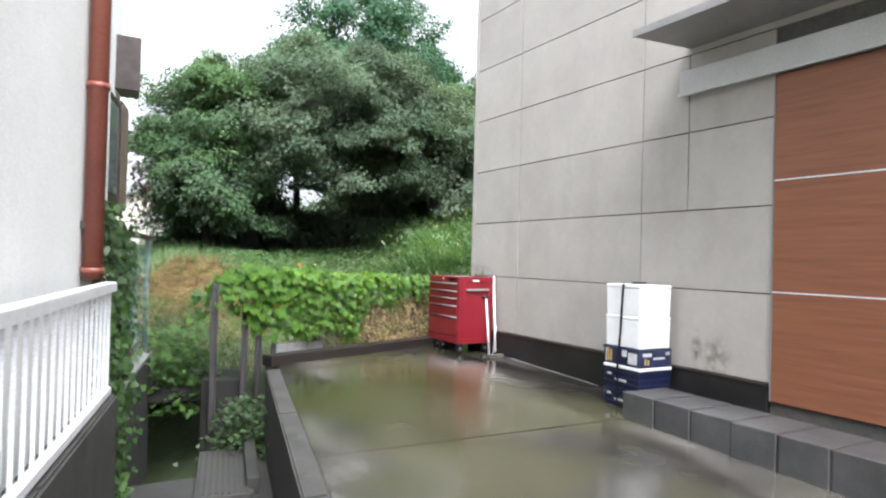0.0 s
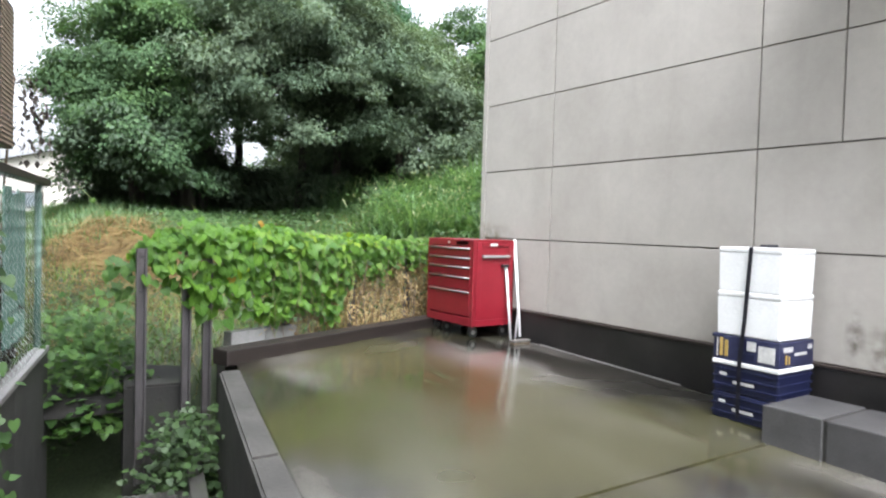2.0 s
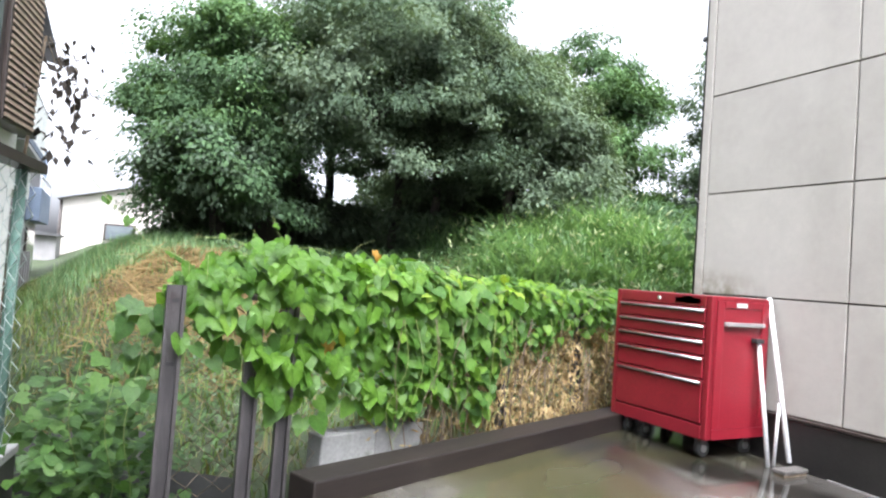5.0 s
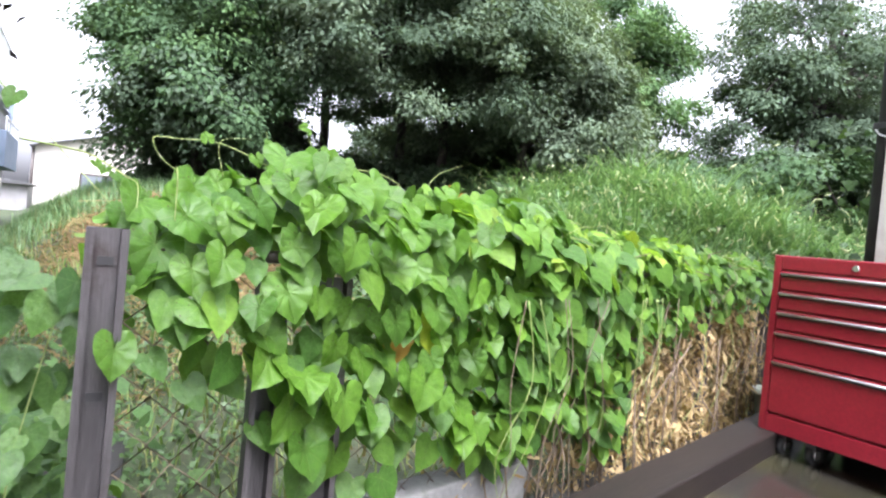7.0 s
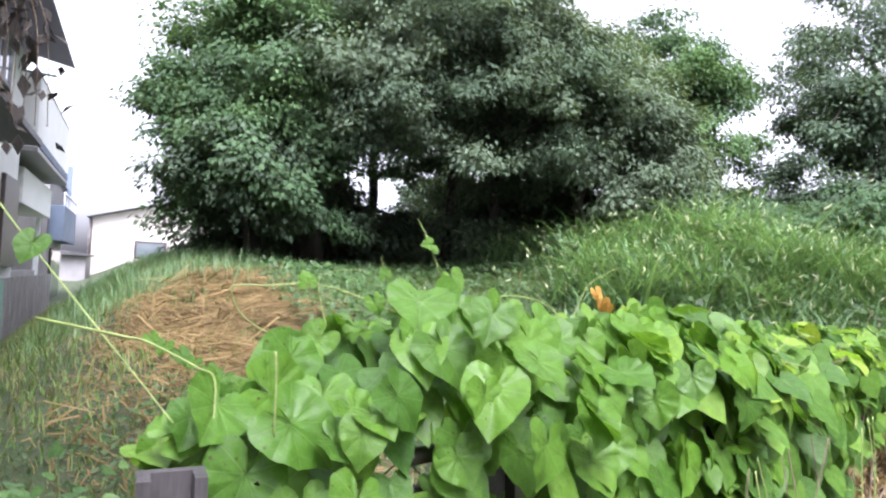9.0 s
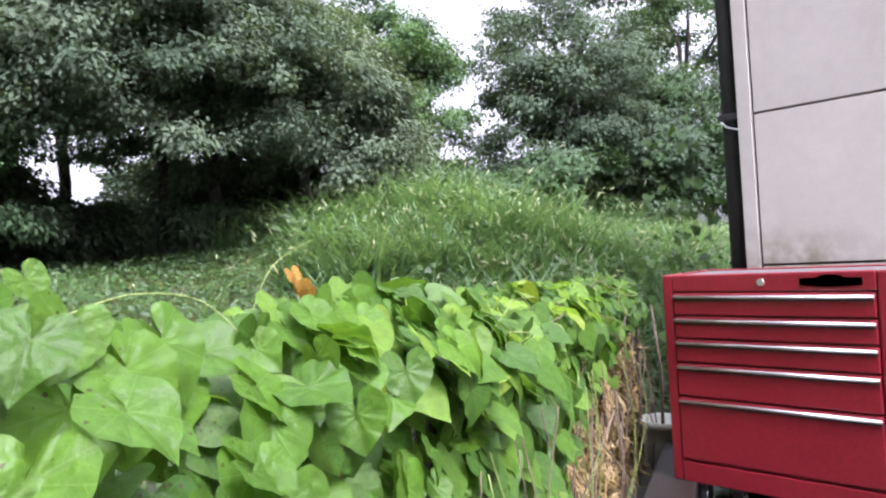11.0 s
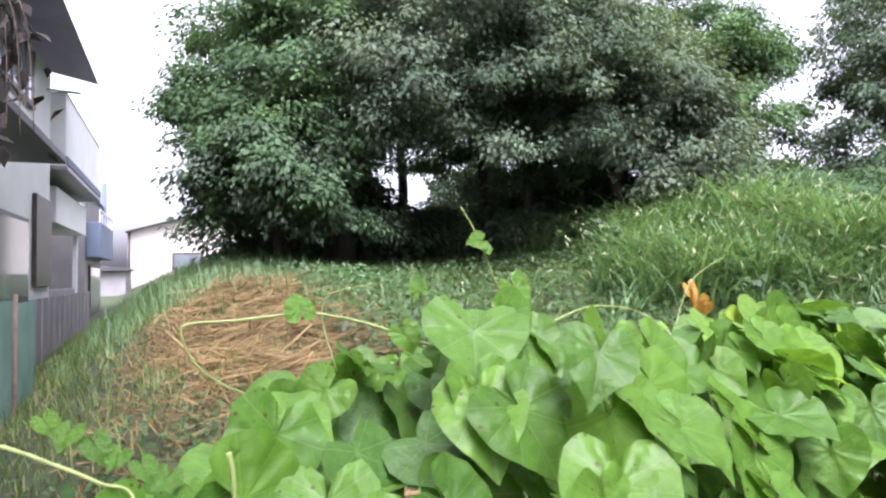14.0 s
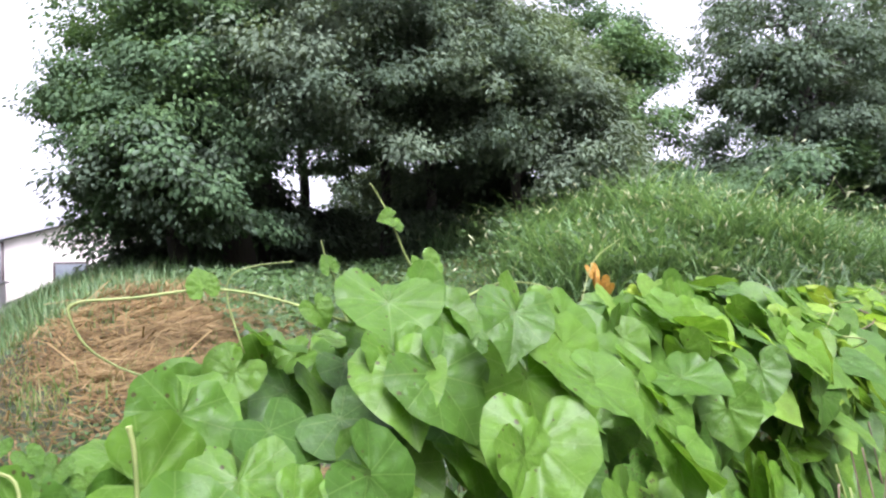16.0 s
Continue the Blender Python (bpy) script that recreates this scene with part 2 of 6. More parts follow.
M = {
    "slab": wet_concrete(), "facade": render_wall(), "wood": wood_panel(), "earth": earth(),
    "joint": surface("dark_joint", (0.10, 0.095, 0.09), (0.14, 0.13, 0.12), 20, 0.9),
    "concrete": surface("old_concrete", (0.0297, 0.02851, 0.02534), (0.0594, 0.05663, 0.05148), 4, 0.75, bump=0.5, fine=60, space="World", wear=(0.02178, 0.02376, 0.01584), wear_at=0.55),
    "pale_block": surface("pale_concrete", (0.13, 0.13, 0.125), (0.26, 0.26, 0.25), 5, 0.8, bump=0.5, fine=60, wear=(0.08, 0.09, 0.06), wear_at=0.55),
    "damp": surface("damp_concrete", (0.025, 0.025, 0.023), (0.06, 0.057, 0.052), 3, 0.6, bump=0.5, fine=50, space="World", wear=(0.04, 0.05, 0.025), wear_at=0.55),
    "block": surface("ledge_block", (0.048, 0.047, 0.047), (0.085, 0.083, 0.083), 5, 0.5, bump=0.25, fine=140, space="World", vary=0.1, wear=(0.06, 0.06, 0.058), wear_at=0.58),
    # near black: the pit's deep shade is put into the concrete's colour
    "pitwall": surface("pit_shade_concrete", (0.008, 0.008, 0.007), (0.022, 0.021, 0.018), 4, 0.92, bump=0.5, fine=50, space="World", wear=(0.016, 0.02, 0.01), wear_at=0.55),
    "base": surface("black_skirting", (0.012, 0.0115, 0.0115), (0.025, 0.023, 0.022), 4, 0.35, bump=0.15, space="World", wear=(0.035, 0.032, 0.03), wear_at=0.6),
    "kerbwood": surface("dark_timber", (0.00704, 0.004462, 0.00351), (0.01672, 0.01136, 0.00858), 5, 0.55, bump=0.4, fine=40, stretch=(0.3, 5, 5), wear=(0.0264, 0.02028, 0.01638), wear_at=0.62),
    "steel": surface("weathered_steel", (0.0392, 0.03604, 0.03604), (0.1043, 0.09588, 0.09588), 6, 0.5, 0.35, 0.3, 70, (4, 4, 0.5), wear=(0.0301, 0.01836, 0.01428), wear_at=0.55),
    "white_metal": surface("white_painted_metal", (0.70, 0.71, 0.72), (0.80, 0.81, 0.82), 6, 0.4, bump=0.05),
    "render": surface("white_render", (0.777, 0.7875, 0.7526), (0.861, 0.8715, 0.8374), 1.5, 0.85, bump=0.25, fine=120, space="World", wear=(0.63, 0.63, 0.5724), wear_at=0.68),
    "cream": surface("cream_siding", (0.42, 0.39, 0.345), (0.50, 0.47, 0.42), 1.0, 0.8, bump=0.1, space="World"),
    "pipe": surface("red_brown_pipe", (0.22, 0.065, 0.045), (0.30, 0.095, 0.065), 6, 0.35, bump=0.03),
    "brown": surface("dark_brown_metal", (0.035, 0.026, 0.022), (0.065, 0.05, 0.044), 8, 0.4, 0.2, 0.05),
    "slat": surface("tan_slat", (0.30, 0.23, 0.17), (0.40, 0.31, 0.24), 8, 0.5, bump=0.05),
    "glass": surface("window_glass", (0.10, 0.12, 0.13), (0.16, 0.18, 0.19), 1.2, 0.08, bump=0),
    "canopy": surface("canopy_metal", (0.238, 0.231, 0.224), (0.294, 0.287, 0.280), 3, 0.45, 0.1, 0.05, space="World", wear=(0.168, 0.161, 0.154), wear_at=0.62),
    "band": surface("pale_fascia", (0.50, 0.50, 0.49), (0.58, 0.58, 0.57), 3, 0.5, bump=0.05, space="World", wear=(0.38, 0.37, 0.36), wear_at=0.66),
    "red": surface("red_enamel", (0.185, 0.009, 0.017), (0.235, 0.014, 0.024), 3, 0.32, bump=0.03, wear=(0.22, 0.02, 0.02), wear_at=0.66),
    "chrome": surface("dull_chrome", (0.55, 0.55, 0.56), (0.7, 0.7, 0.7), 10, 0.28, 0.9, 0.03),
    "rubber": surface("black_rubber", (0.018, 0.018, 0.018), (0.035, 0.035, 0.035), 10, 0.7),
    "greytop": surface("grey_mat", (0.10, 0.11, 0.11), (0.16, 0.17, 0.17), 8, 0.5),
    "foam": surface("white_foam", (0.74, 0.75, 0.75), (0.82, 0.83, 0.83), 4, 0.7, bump=0.25, fine=180),
    "crate": surface("navy_plastic", (0.0064, 0.009, 0.031), (0.0128, 0.0165, 0.0527), 5, 0.35, bump=0.05),
    "carton": surface("printed_carton", (0.012, 0.014, 0.05), (0.03, 0.035, 0.08), 9, 0.5, bump=0.05),
    "paper": surface("pale_print", (0.42, 0.42, 0.42), (0.6, 0.6, 0.58), 20, 0.7),
    "gold": surface("ochre_print", (0.35, 0.22, 0.05), (0.45, 0.32, 0.1), 20, 0.7),
    "strap": surface("black_strap", (0.012, 0.012, 0.02), (0.03, 0.03, 0.04), 30, 0.6),
    "pole": surface("white_pole", (0.72, 0.72, 0.72), (0.8, 0.8, 0.8), 10, 0.3),
    "mop": surface("grey_brush", (0.07, 0.065, 0.06), (0.13, 0.12, 0.11), 25, 0.9, bump=0.5),
    "potclay": surface("pale_green_pot", (0.30, 0.33, 0.29), (0.42, 0.45, 0.40), 6, 0.6),
    "wire": surface("pale_coated_wire", (0.58, 0.66, 0.64), (0.74, 0.80, 0.78), 20, 0.5),
    "net": surface("green_net", (0.11, 0.22, 0.175), (0.20, 0.33, 0.275), 3, 0.7, bump=0.6, fine=200),
    "tile": surface("roof_metal", (0.05, 0.05, 0.052), (0.09, 0.09, 0.092), 2, 0.5),
    "slate": surface("blue_grey_siding", (0.11, 0.15, 0.21), (0.16, 0.20, 0.27), 2, 0.7),
    "grey": surface("grey_siding", (0.20, 0.19, 0.19), (0.28, 0.27, 0.27), 2, 0.7),
    "stem": surface("vine_stem", (0.15, 0.21, 0.055), (0.26, 0.32, 0.10), 30, 0.55),
    "twig": surface("dry_twig", (0.10, 0.075, 0.05), (0.2, 0.15, 0.1), 30, 0.8),
    "bark": surface("dark_bark", (0.025, 0.02, 0.017), (0.06, 0.05, 0.04), 3, 0.9, bump=0.8, fine=14, stretch=(3, 3, 0.6), dist=0.03),
    "straw": foliage("straw", [(0.09744, 0.06394, 0.0289), (0.1646, 0.1149, 0.05039), (0.2428, 0.1789, 0.08518), (0.07308, 0.05098, 0.02371)], 0.8, 0.15, gloss=0.1),
    "dead": foliage("dead_leaves", [(0.165, 0.107, 0.053), (0.298, 0.213, 0.104), (0.508, 0.396, 0.220), (0.111, 0.074, 0.042)], 0.8, 0.2, gloss=0.1),
    "vine": foliage("vine_leaf", [(0.04824, 0.1233, 0.01682), (0.06877, 0.1658, 0.02002), (0.09238, 0.2018, 0.02322), (0.05646, 0.1374, 0.01842), (0.09955, 0.2182, 0.02162), (0.07801, 0.1789, 0.02242)], 0.4, 0.36, True, 0.3, True),
    "vine_far": foliage("vine_leaf_small", [(0.04013, 0.1082, 0.01881), (0.06758, 0.1607, 0.02475), (0.09821, 0.2092, 0.0297), (0.05069, 0.1278, 0.02277), (0.1352, 0.2596, 0.03366), (0.08131, 0.1783, 0.02673), (0.05386, 0.135, 0.02277)], 0.4, 0.36, True, 0.3, True),
    "young": foliage("young_vine_leaf", [(0.1472, 0.2739, 0.0396), (0.2024, 0.341, 0.044), (0.1196, 0.2365, 0.0396), (0.2576, 0.3597, 0.0528)], 0.45, 0.4, True, 0.22, True),
    "yellow": foliage("yellowed_leaf", [(0.42, 0.48, 0.04), (0.38, 0.52, 0.05), (0.5, 0.5, 0.06)], 0.45, 0.35, True, 0.35),
    "orange": foliage("withered_leaf", [(0.375, 0.1944, 0.0375), (0.4125, 0.2376, 0.06)], 0.6, 0.3, True, 0.2),
    "crown_dark": foliage("evergreen_leaves", [(0.0572, 0.0869, 0.056), (0.0693, 0.1034, 0.06608), (0.0847, 0.1232, 0.0784), (0.0605, 0.0935, 0.06048)], 0.6, 0.26, gloss=0.08),
    "crown_grey": foliage("silvery_leaves", [(0.08364, 0.1207, 0.07946), (0.1026, 0.143, 0.09271), (0.1236, 0.1653, 0.106)], 0.6, 0.26, gloss=0.08),
    "crown_mid": foliage("mid_green_leaves", [(0.051, 0.095, 0.048), (0.063, 0.112, 0.054), (0.076, 0.131, 0.063)], 0.6, 0.28, gloss=0.08),
    "crown_light": foliage("bright_leaves", [(0.069, 0.129, 0.054), (0.082, 0.148, 0.061), (0.098, 0.169, 0.071)], 0.6, 0.28, gloss=0.08),
    "crown_blue": foliage("blue_green_leaves", [(0.036, 0.08748, 0.05382), (0.06, 0.1264, 0.08073), (0.084, 0.1555, 0.09688)], 0.62, 0.3, gloss=0.05),
    "grass": foliage("tall_grass", [(0.078, 0.150, 0.066), (0.110, 0.206, 0.088), (0.160, 0.270, 0.124), (0.086, 0.168, 0.072), (0.20, 0.30, 0.15)], 0.5, 0.3, gloss=0.35, lumps=2.2),
    "seed": foliage("grass_seed_heads", [(0.30, 0.34, 0.19), (0.42, 0.44, 0.28)], 0.8, 0.2, gloss=0.1),
    "creeper": foliage("ground_creeper_leaves", [(0.03168, 0.06882, 0.02218), (0.04594, 0.0955, 0.02851), (0.06494, 0.1255, 0.03643)], 0.45, 0.3, gloss=0.35),
    "weeds": foliage("low_weeds", [(0.026, 0.056, 0.018), (0.038, 0.075, 0.024), (0.053, 0.105, 0.030)], 0.5, 0.25, gloss=0.35),
    "brightweeds": foliage("fresh_weeds", [(0.034, 0.086, 0.021), (0.056, 0.130, 0.028), (0.090, 0.180, 0.038)], 0.45, 0.3, True, 0.4),
    "lawn": foliage("short_grass", [(0.0731, 0.1462, 0.0378), (0.1118, 0.1978, 0.0504), (0.1462, 0.215, 0.063), (0.1978, 0.1978, 0.084), (0.258, 0.1978, 0.1092)], 0.6, 0.25, gloss=0.25),
}

# ---- mesh helpers ----


def box(bm, x0, x1, y0, y1, z0, z1, bevel=0.0):
    """A box added to bm, with its edges rounded off."""
    vs = [bm.verts.new((x, y, z)) for x in (x0, x1) for y in (y0, y1) for z in (z0, z1)]
    fs = [bm.faces.new([vs[i] for i in q]) for q in ((0, 1, 3, 2), (4, 6, 7, 5), (0, 4, 5, 1), (2, 3, 7, 6), (0, 2, 6, 4), (1, 5, 7, 3))]
    if bevel:
        es = list({e for f in fs for e in f.edges})
        bmesh.ops.bevel(bm, geom=es, offset=bevel, segments=2, affect="EDGES", profile=0.5)
    return bm


def boxed(x0, x1, y0, y1, z0, z1, bevel=0.0):
    return box(bmesh.new(), x0, x1, y0, y1, z0, z1, bevel)


def tube(bm, pts, radius, sides=6, taper=1.0):
    """A tube along pts, closed at both ends; taper: the end's radius in parts of the start's."""
    pts = [Vector(p) for p in pts]
    rings = []
    for i, p in enumerate(pts):
        d = (pts[min(i + 1, len(pts) - 1)] - pts[max(i - 1, 0)]).normalized()
        a = d.orthogonal().normalized() if not rings else (ref - d * ref.dot(d)).normalized()
        ref = a
        b = d.cross(a)
        r = radius * (1 + (taper - 1) * i / max(1, len(pts) - 1))
        rings.append([bm.verts.new(p + r * (math.cos(t) * a + math.sin(t) * b)) for t in [2 * math.pi * k / sides for k in range(sides)]])
    for r0, r1 in zip(rings, rings[1:]):
        for k in range(sides):
            f = bm.faces.new((r0[k], r0[(k + 1) % sides], r1[(k + 1) % sides], r1[k]))
            f.smooth = True
    bm.faces.new(list(reversed(rings[0])))
    bm.faces.new(rings[-1])
    return bm


def mesh_of(name, bm, material):
    bmesh.ops.recalc_face_normals(bm, faces=bm.faces)
    me = bpy.data.meshes.new(name)
    bm.to_mesh(me)
    bm.free()
    me.materials.append(material)
    return me


def part(name, bm, material, parent=None, label=""):
    """bm as one mesh object, under a thing or a part."""
    ob = new(name, mesh_of(name, bm, material))
    if parent:
        ob.parent = parent
    return tagged(ob, label)


def thing(name, label, category, at=(0, 0, 0), turn=0.0, group=""):
    ob = new(name)
    ob.matrix_world = pose(*at, 0, 0, turn)
    return tagged(ob, label, category, group)


def fixed(name, bm, material, label, category):
    ob = part(name, bm, material)
    return tagged(ob, label, category, kind="structure")


def soup(name, verts, faces, material, parent=None, uvs=None, smooth=False):
    """A mesh of very many small pieces, from arrays."""
    me = bpy.data.meshes.new(name)
    verts, faces = np.asarray(verts, dtype=np.float32), np.asarray(faces, dtype=np.int32)
    n, k = faces.shape
    me.vertices.add(len(verts))
    me.vertices.foreach_set("co", verts.ravel())
    me.loops.add(n * k)
    me.loops.foreach_set("vertex_index", faces.ravel())
    me.polygons.add(n)
    me.polygons.foreach_set("loop_start", np.arange(0, n * k, k, dtype=np.int32))
    me.polygons.foreach_set("loop_total", np.full(n, k, dtype=np.int32))
    if smooth:
        me.polygons.foreach_set("use_smooth", np.ones(n, dtype=bool))
    if uvs is not None:
        layer = me.uv_layers.new(name="uv")
        layer.data.foreach_set("uv", np.asarray(uvs, dtype=np.float32)[faces.ravel()].ravel())
    me.update()
    me.validate()
    me.materials.append(material)
    ob = new(name, me)
    if parent:
        ob.parent = parent
    return ob


rng = np.random.default_rng(7)


def unit(v):
    return v / np.maximum(np.linalg.norm(v, axis=-1, keepdims=True), 1e-9)


def frames_of(normal, tip):
    """Right, tip and normal directions, square to one another."""
    n = unit(normal)
    t = unit(tip - n * np.sum(tip * n, -1, keepdims=True))
    return np.cross(t, n), t, n


def scatter(shape, tris, places, normal, tip, size, uv=None):
    """Copies of a small shape (x right, y to the tip, z out) at places."""
    r, t, n = frames_of(normal, tip)
    s = size[:, None, None]
    v = places[:, None, :] + s * (shape[None, :, 0:1] * r[:, None, :] + shape[None, :, 1:2] * t[:, None, :] + shape[None, :, 2:3] * n[:, None, :])
    k = len(shape)
    f = np.asarray(tris)[None] + (np.arange(len(places)) * k)[:, None, None]
    return v.reshape(-1, 3), f.reshape(-1, len(tris[0])), None if uv is None else np.tile(uv, (len(places), 1))


# leaf shapes: outline and fold
LEAF = np.array([(0, 0, 0), (0.28, 0.45, 0.06), (0, 1, -0.06), (-0.28, 0.45, 0.06)])
LEAF_T = [(0, 1, 2), (0, 2, 3)]


def heart():
    """A heart-shaped leaf, stalk at the origin, tip at y = 1, folded along its rib, drooping at the tip."""
    half = [(0.0, 0.0), (0.10, -0.10), (0.25, -0.16), (0.41, -0.08), (0.48, 0.10), (0.46, 0.30), (0.36, 0.52), (0.22, 0.72), (0.09, 0.88), (0.0, 1.0)]
    pts, tri = [], []

    def lift(x, y):
        return 0.12 * abs(x) - 0.30 * max(0, y - 0.45) ** 2 - 0.25 * max(0, abs(x) - 0.3) ** 2 * 6 + 0.02 * math.sin(14 * y + 3 * x)
    ribs = [(0, 0.0), (0, 0.3), (0, 0.6), (0, 1.0)]
    pts = [(x, y, lift(x, y)) for x, y in ribs]
    for sgn in (1, -1):
        base = len(pts)
        pts += [(sgn * x, y, lift(sgn * x, y)) for x, y in half[1:-1]]
        o = [base + i for i in range(8)]
        fan = [(0, o[0], o[1]), (0, o[1], o[2]), (0, o[2], o[3]), (0, o[3], 1), (1, o[3], o[4]), (1, o[4], o[5]), (1, o[5], 2), (2, o[5], o[6]), (2, o[6], o[7]), (2, o[7], 3)]
        tri += [t if sgn == 1 else t[::-1] for t in fan]
    a = np.array(pts)
    return a, tri, np.stack([a[:, 0] + 0.5, (a[:, 1] + 0.16) / 1.16], 1)


HEART, HEART_T, HEART_UV = heart()

# ---- plan ----
WALL_X, CORNER_Y = 4.35, 8.0
FENCE = (Vector((1.35, 7.55, 0)), Vector((0.9496, 0.3133, 0)))   # start and direction of the vine fence
FRONT = Vector((0.3133, -0.9496, 0))                              # from the fence towards the yard


def slab_z(y):
    return 0.455 - 0.035 * (7.5 - y)


def edge_x(y):
    """The yard's open edge above the alley."""
    return 1.76 + 0.188 * (y - 7.24)


def side_x(y):
    """The neighbours' boundary, on the other side of the alley."""
    return 0.88 + 0.19 * (y - 8.1)


def back_y(x):
    return 7.36 + 0.35 * (x - 1.80)


def fence_y(x):
    return 7.55 + 0.33 * (x - 1.35)


def prism(poly, top, bottom, bevel=0.0):
    """A block on a polygon, with a top that may slope."""
    bm = bmesh.new()
    lo = [bm.verts.new((x, y, bottom)) for x, y in poly]
    hi = [bm.verts.new((x, y, top(x, y) if callable(top) else top)) for x, y in poly]
    n = len(poly)
    bm.faces.new(list(reversed(lo)))
    f = bm.faces.new(hi)
    for i in range(n):
        bm.faces.new((lo[i], lo[(i + 1) % n], hi[(i + 1) % n], hi[i]))
    if bevel:
        bmesh.ops.bevel(bm, geom=list(f.edges), offset=bevel, segments=2, affect="EDGES")
    return bm


def smooth(a, b, x):
    t = np.clip((x - a) / (b - a), 0, 1)
    return t * t * (3 - 2 * t)


def ripple(x, y):
    return 0.5 * np.sin(1.3 * x + 0.7 * y) + 0.3 * np.sin(2.9 * y - 1.7 * x + 1.1) + 0.2 * np.sin(5.3 * x + 4.1 * y)


def ground_z(x, y):
    """The land: a sunken alley, a ditch along the houses, a bank and a grassy mound behind the fence."""
    x, y = np.asarray(x, float), np.asarray(y, float)
    s = y - fence_y(np.clip(x, 0.5, 5))
    rise = np.interp(s, [-0.1, 0.5, 2.5, 5.0, 6.8, 10.0, 30, 60], [-0.25, 0.25, 0.48, 0.92, 1.28, 1.55, 1.6, 1.5])
    edge = np.interp(y, [9, 11.5], [0.0, 0.65])
    bank = smooth(0.75 - 0.9 * smooth(9.5, 12.5, y), 2.3 + 0.3 * smooth(9.5, 12.5, y), x + edge - 0.03 * np.clip(y - 9, 0, 12) + 0.035 * np.clip(y - 14, 0, 30))
    ditch = np.interp(y, [7.25, 7.7, 8.4, 9.3, 12, 20, 31, 44, 80], [-0.25, -1.0, -0.95, -0.5, 0.0, 0.27, 0.37, 0.75, 0.9])
    z = ditch + (rise - ditch) * bank
    z += 0.8 * np.exp(-((x - 8.9) ** 2 / 5.0 + (y - 13.7) ** 2 / 9.0)) + (0.3 * smooth(6, 10, x) + 0.35 * smooth(12, 17, x)) * smooth(0.3, 4, s)
    z += 0.07 * ripple(x, y) * smooth(0.4, 2.5, s) * bank
    pit = smooth(6.55, 6.95, y) * (1 - smooth(1.15, 1.4, x))
    return np.where(s < -0.1, -0.25 - 0.75 * pit, z)


# ---- the land: one sheet out to the horizon ----
gx = np.concatenate([[-900, -300, -120, -60, -30, -15, -8, -4, -2], np.arange(-1, 16.01, 0.25), [18, 21, 26, 34, 50, 90, 200, 500, 1200]])
gy = np.concatenate([[-900, -200, -60, -25, -12, -6], np.arange(-2, 6.9, 1.0), np.arange(7, 24.01, 0.25), [26, 29, 33, 38, 44, 52, 64, 90, 160, 400, 1200]])
GX, GY = np.meshgrid(gx, gy)
GZ = ground_z(GX, GY)
nx, ny = len(gx), len(gy)
quads = [(j * nx + i, j * nx + i + 1, (j + 1) * nx + i + 1, (j + 1) * nx + i) for j in range(ny - 1) for i in range(nx - 1)]
path_poly = [(side_x(-6), -6), (edge_x(-6), -6), (edge_x(7.0), 7.0), (1.36, 6.9), (1.22, 6.62), (side_x(6.6), 6.6)]
ground = soup("ground", np.stack([GX.ravel(), GY.ravel(), GZ.ravel()], 1), quads, M["earth"], smooth=True)
tagged(ground, "damp dark soil with moss and plant litter", "ground", kind="structure")

fixed("path", prism(path_poly, -0.235, -0.3), M["damp"], "dark damp alley floor with dirt", "path")

# ---- the yard: wet slabs, coping, kerb, drop to the alley ----
floor = tagged(new("floor"), "wet stained concrete yard with standing water", "floor", kind="structure")
for y0, y1 in ((-6.0, 2.30), (2.312, 4.830), (4.842, None)):
    if y1 is None:
        poly = [(edge_x(y0) + 0.14, y0), (WALL_X - 0.03, y0), (WALL_X - 0.03, back_y(4.32)), (edge_x(7.2) + 0.16, back_y(1.9))]
    else:
        poly = [(edge_x(y0) + 0.14, y0), (WALL_X - 0.03, y0), (WALL_X - 0.03, y1), (edge_x(y1) + 0.14, y1)]
    part("concrete_slab", prism(poly, lambda x, y: slab_z(y), -0.28, 0.006), M["slab"], floor)
retaining = tagged(new("wall_retaining"), "mossy concrete retaining edge of the raised yard", "retaining wall", kind="structure")
for i in range(9):
    y0, y1 = -6.0 + 1.47 * i, -6.0 + 1.47 * (i + 1) - 0.006
    poly = [(edge_x(y0), y0), (edge_x(y0) + 0.137, y0), (edge_x(y1) + 0.137, y1), (edge_x(y1), y1)]
    part("coping_block", prism(poly, lambda x, y: slab_z(y) + 0.006, -0.28, 0.012), M["concrete"], retaining)

timber = part("timber_kerb", boxed(0, 2.60, -0.05, 0.11, 0, 0.105, 0.008), M["kerbwood"])
timber.matrix_world = pose(1.83, 7.42, slab_z(7.4) - 0.012, 0, -0.6, 18.6)
tagged(timber, "dark wet timber beam laid as a kerb along the slab", "kerb")

# ---- the big facade ----
wall = tagged(new("wall_east"), "grey-beige panel facade with dark joints", "wall", kind="structure")
part("backing", boxed(WALL_X + 0.02, WALL_X + 0.25, -6, CORNER_Y - 0.01, -0.25, 6.1), M["joint"], wall)
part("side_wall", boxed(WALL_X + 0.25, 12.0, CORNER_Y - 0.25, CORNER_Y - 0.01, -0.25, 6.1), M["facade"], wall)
part("parapet", boxed(WALL_X - 0.03, 12.0, -6, CORNER_Y + 0.02, 6.1, 6.2, 0.01), M["canopy"], wall)
part("corner_bead", boxed(WALL_X - 0.003, WALL_X + 0.06, CORNER_Y - 0.055, CORNER_Y, 0.70, 6.1, 0.004), M["facade"], wall)
COLS = [CORNER_Y - 0.058, 7.06, 5.305, 3.55, 1.80, 0.05, -1.70, -3.45, -6.0]
rows = [0.70 + 0.6 * i for i in range(10)]
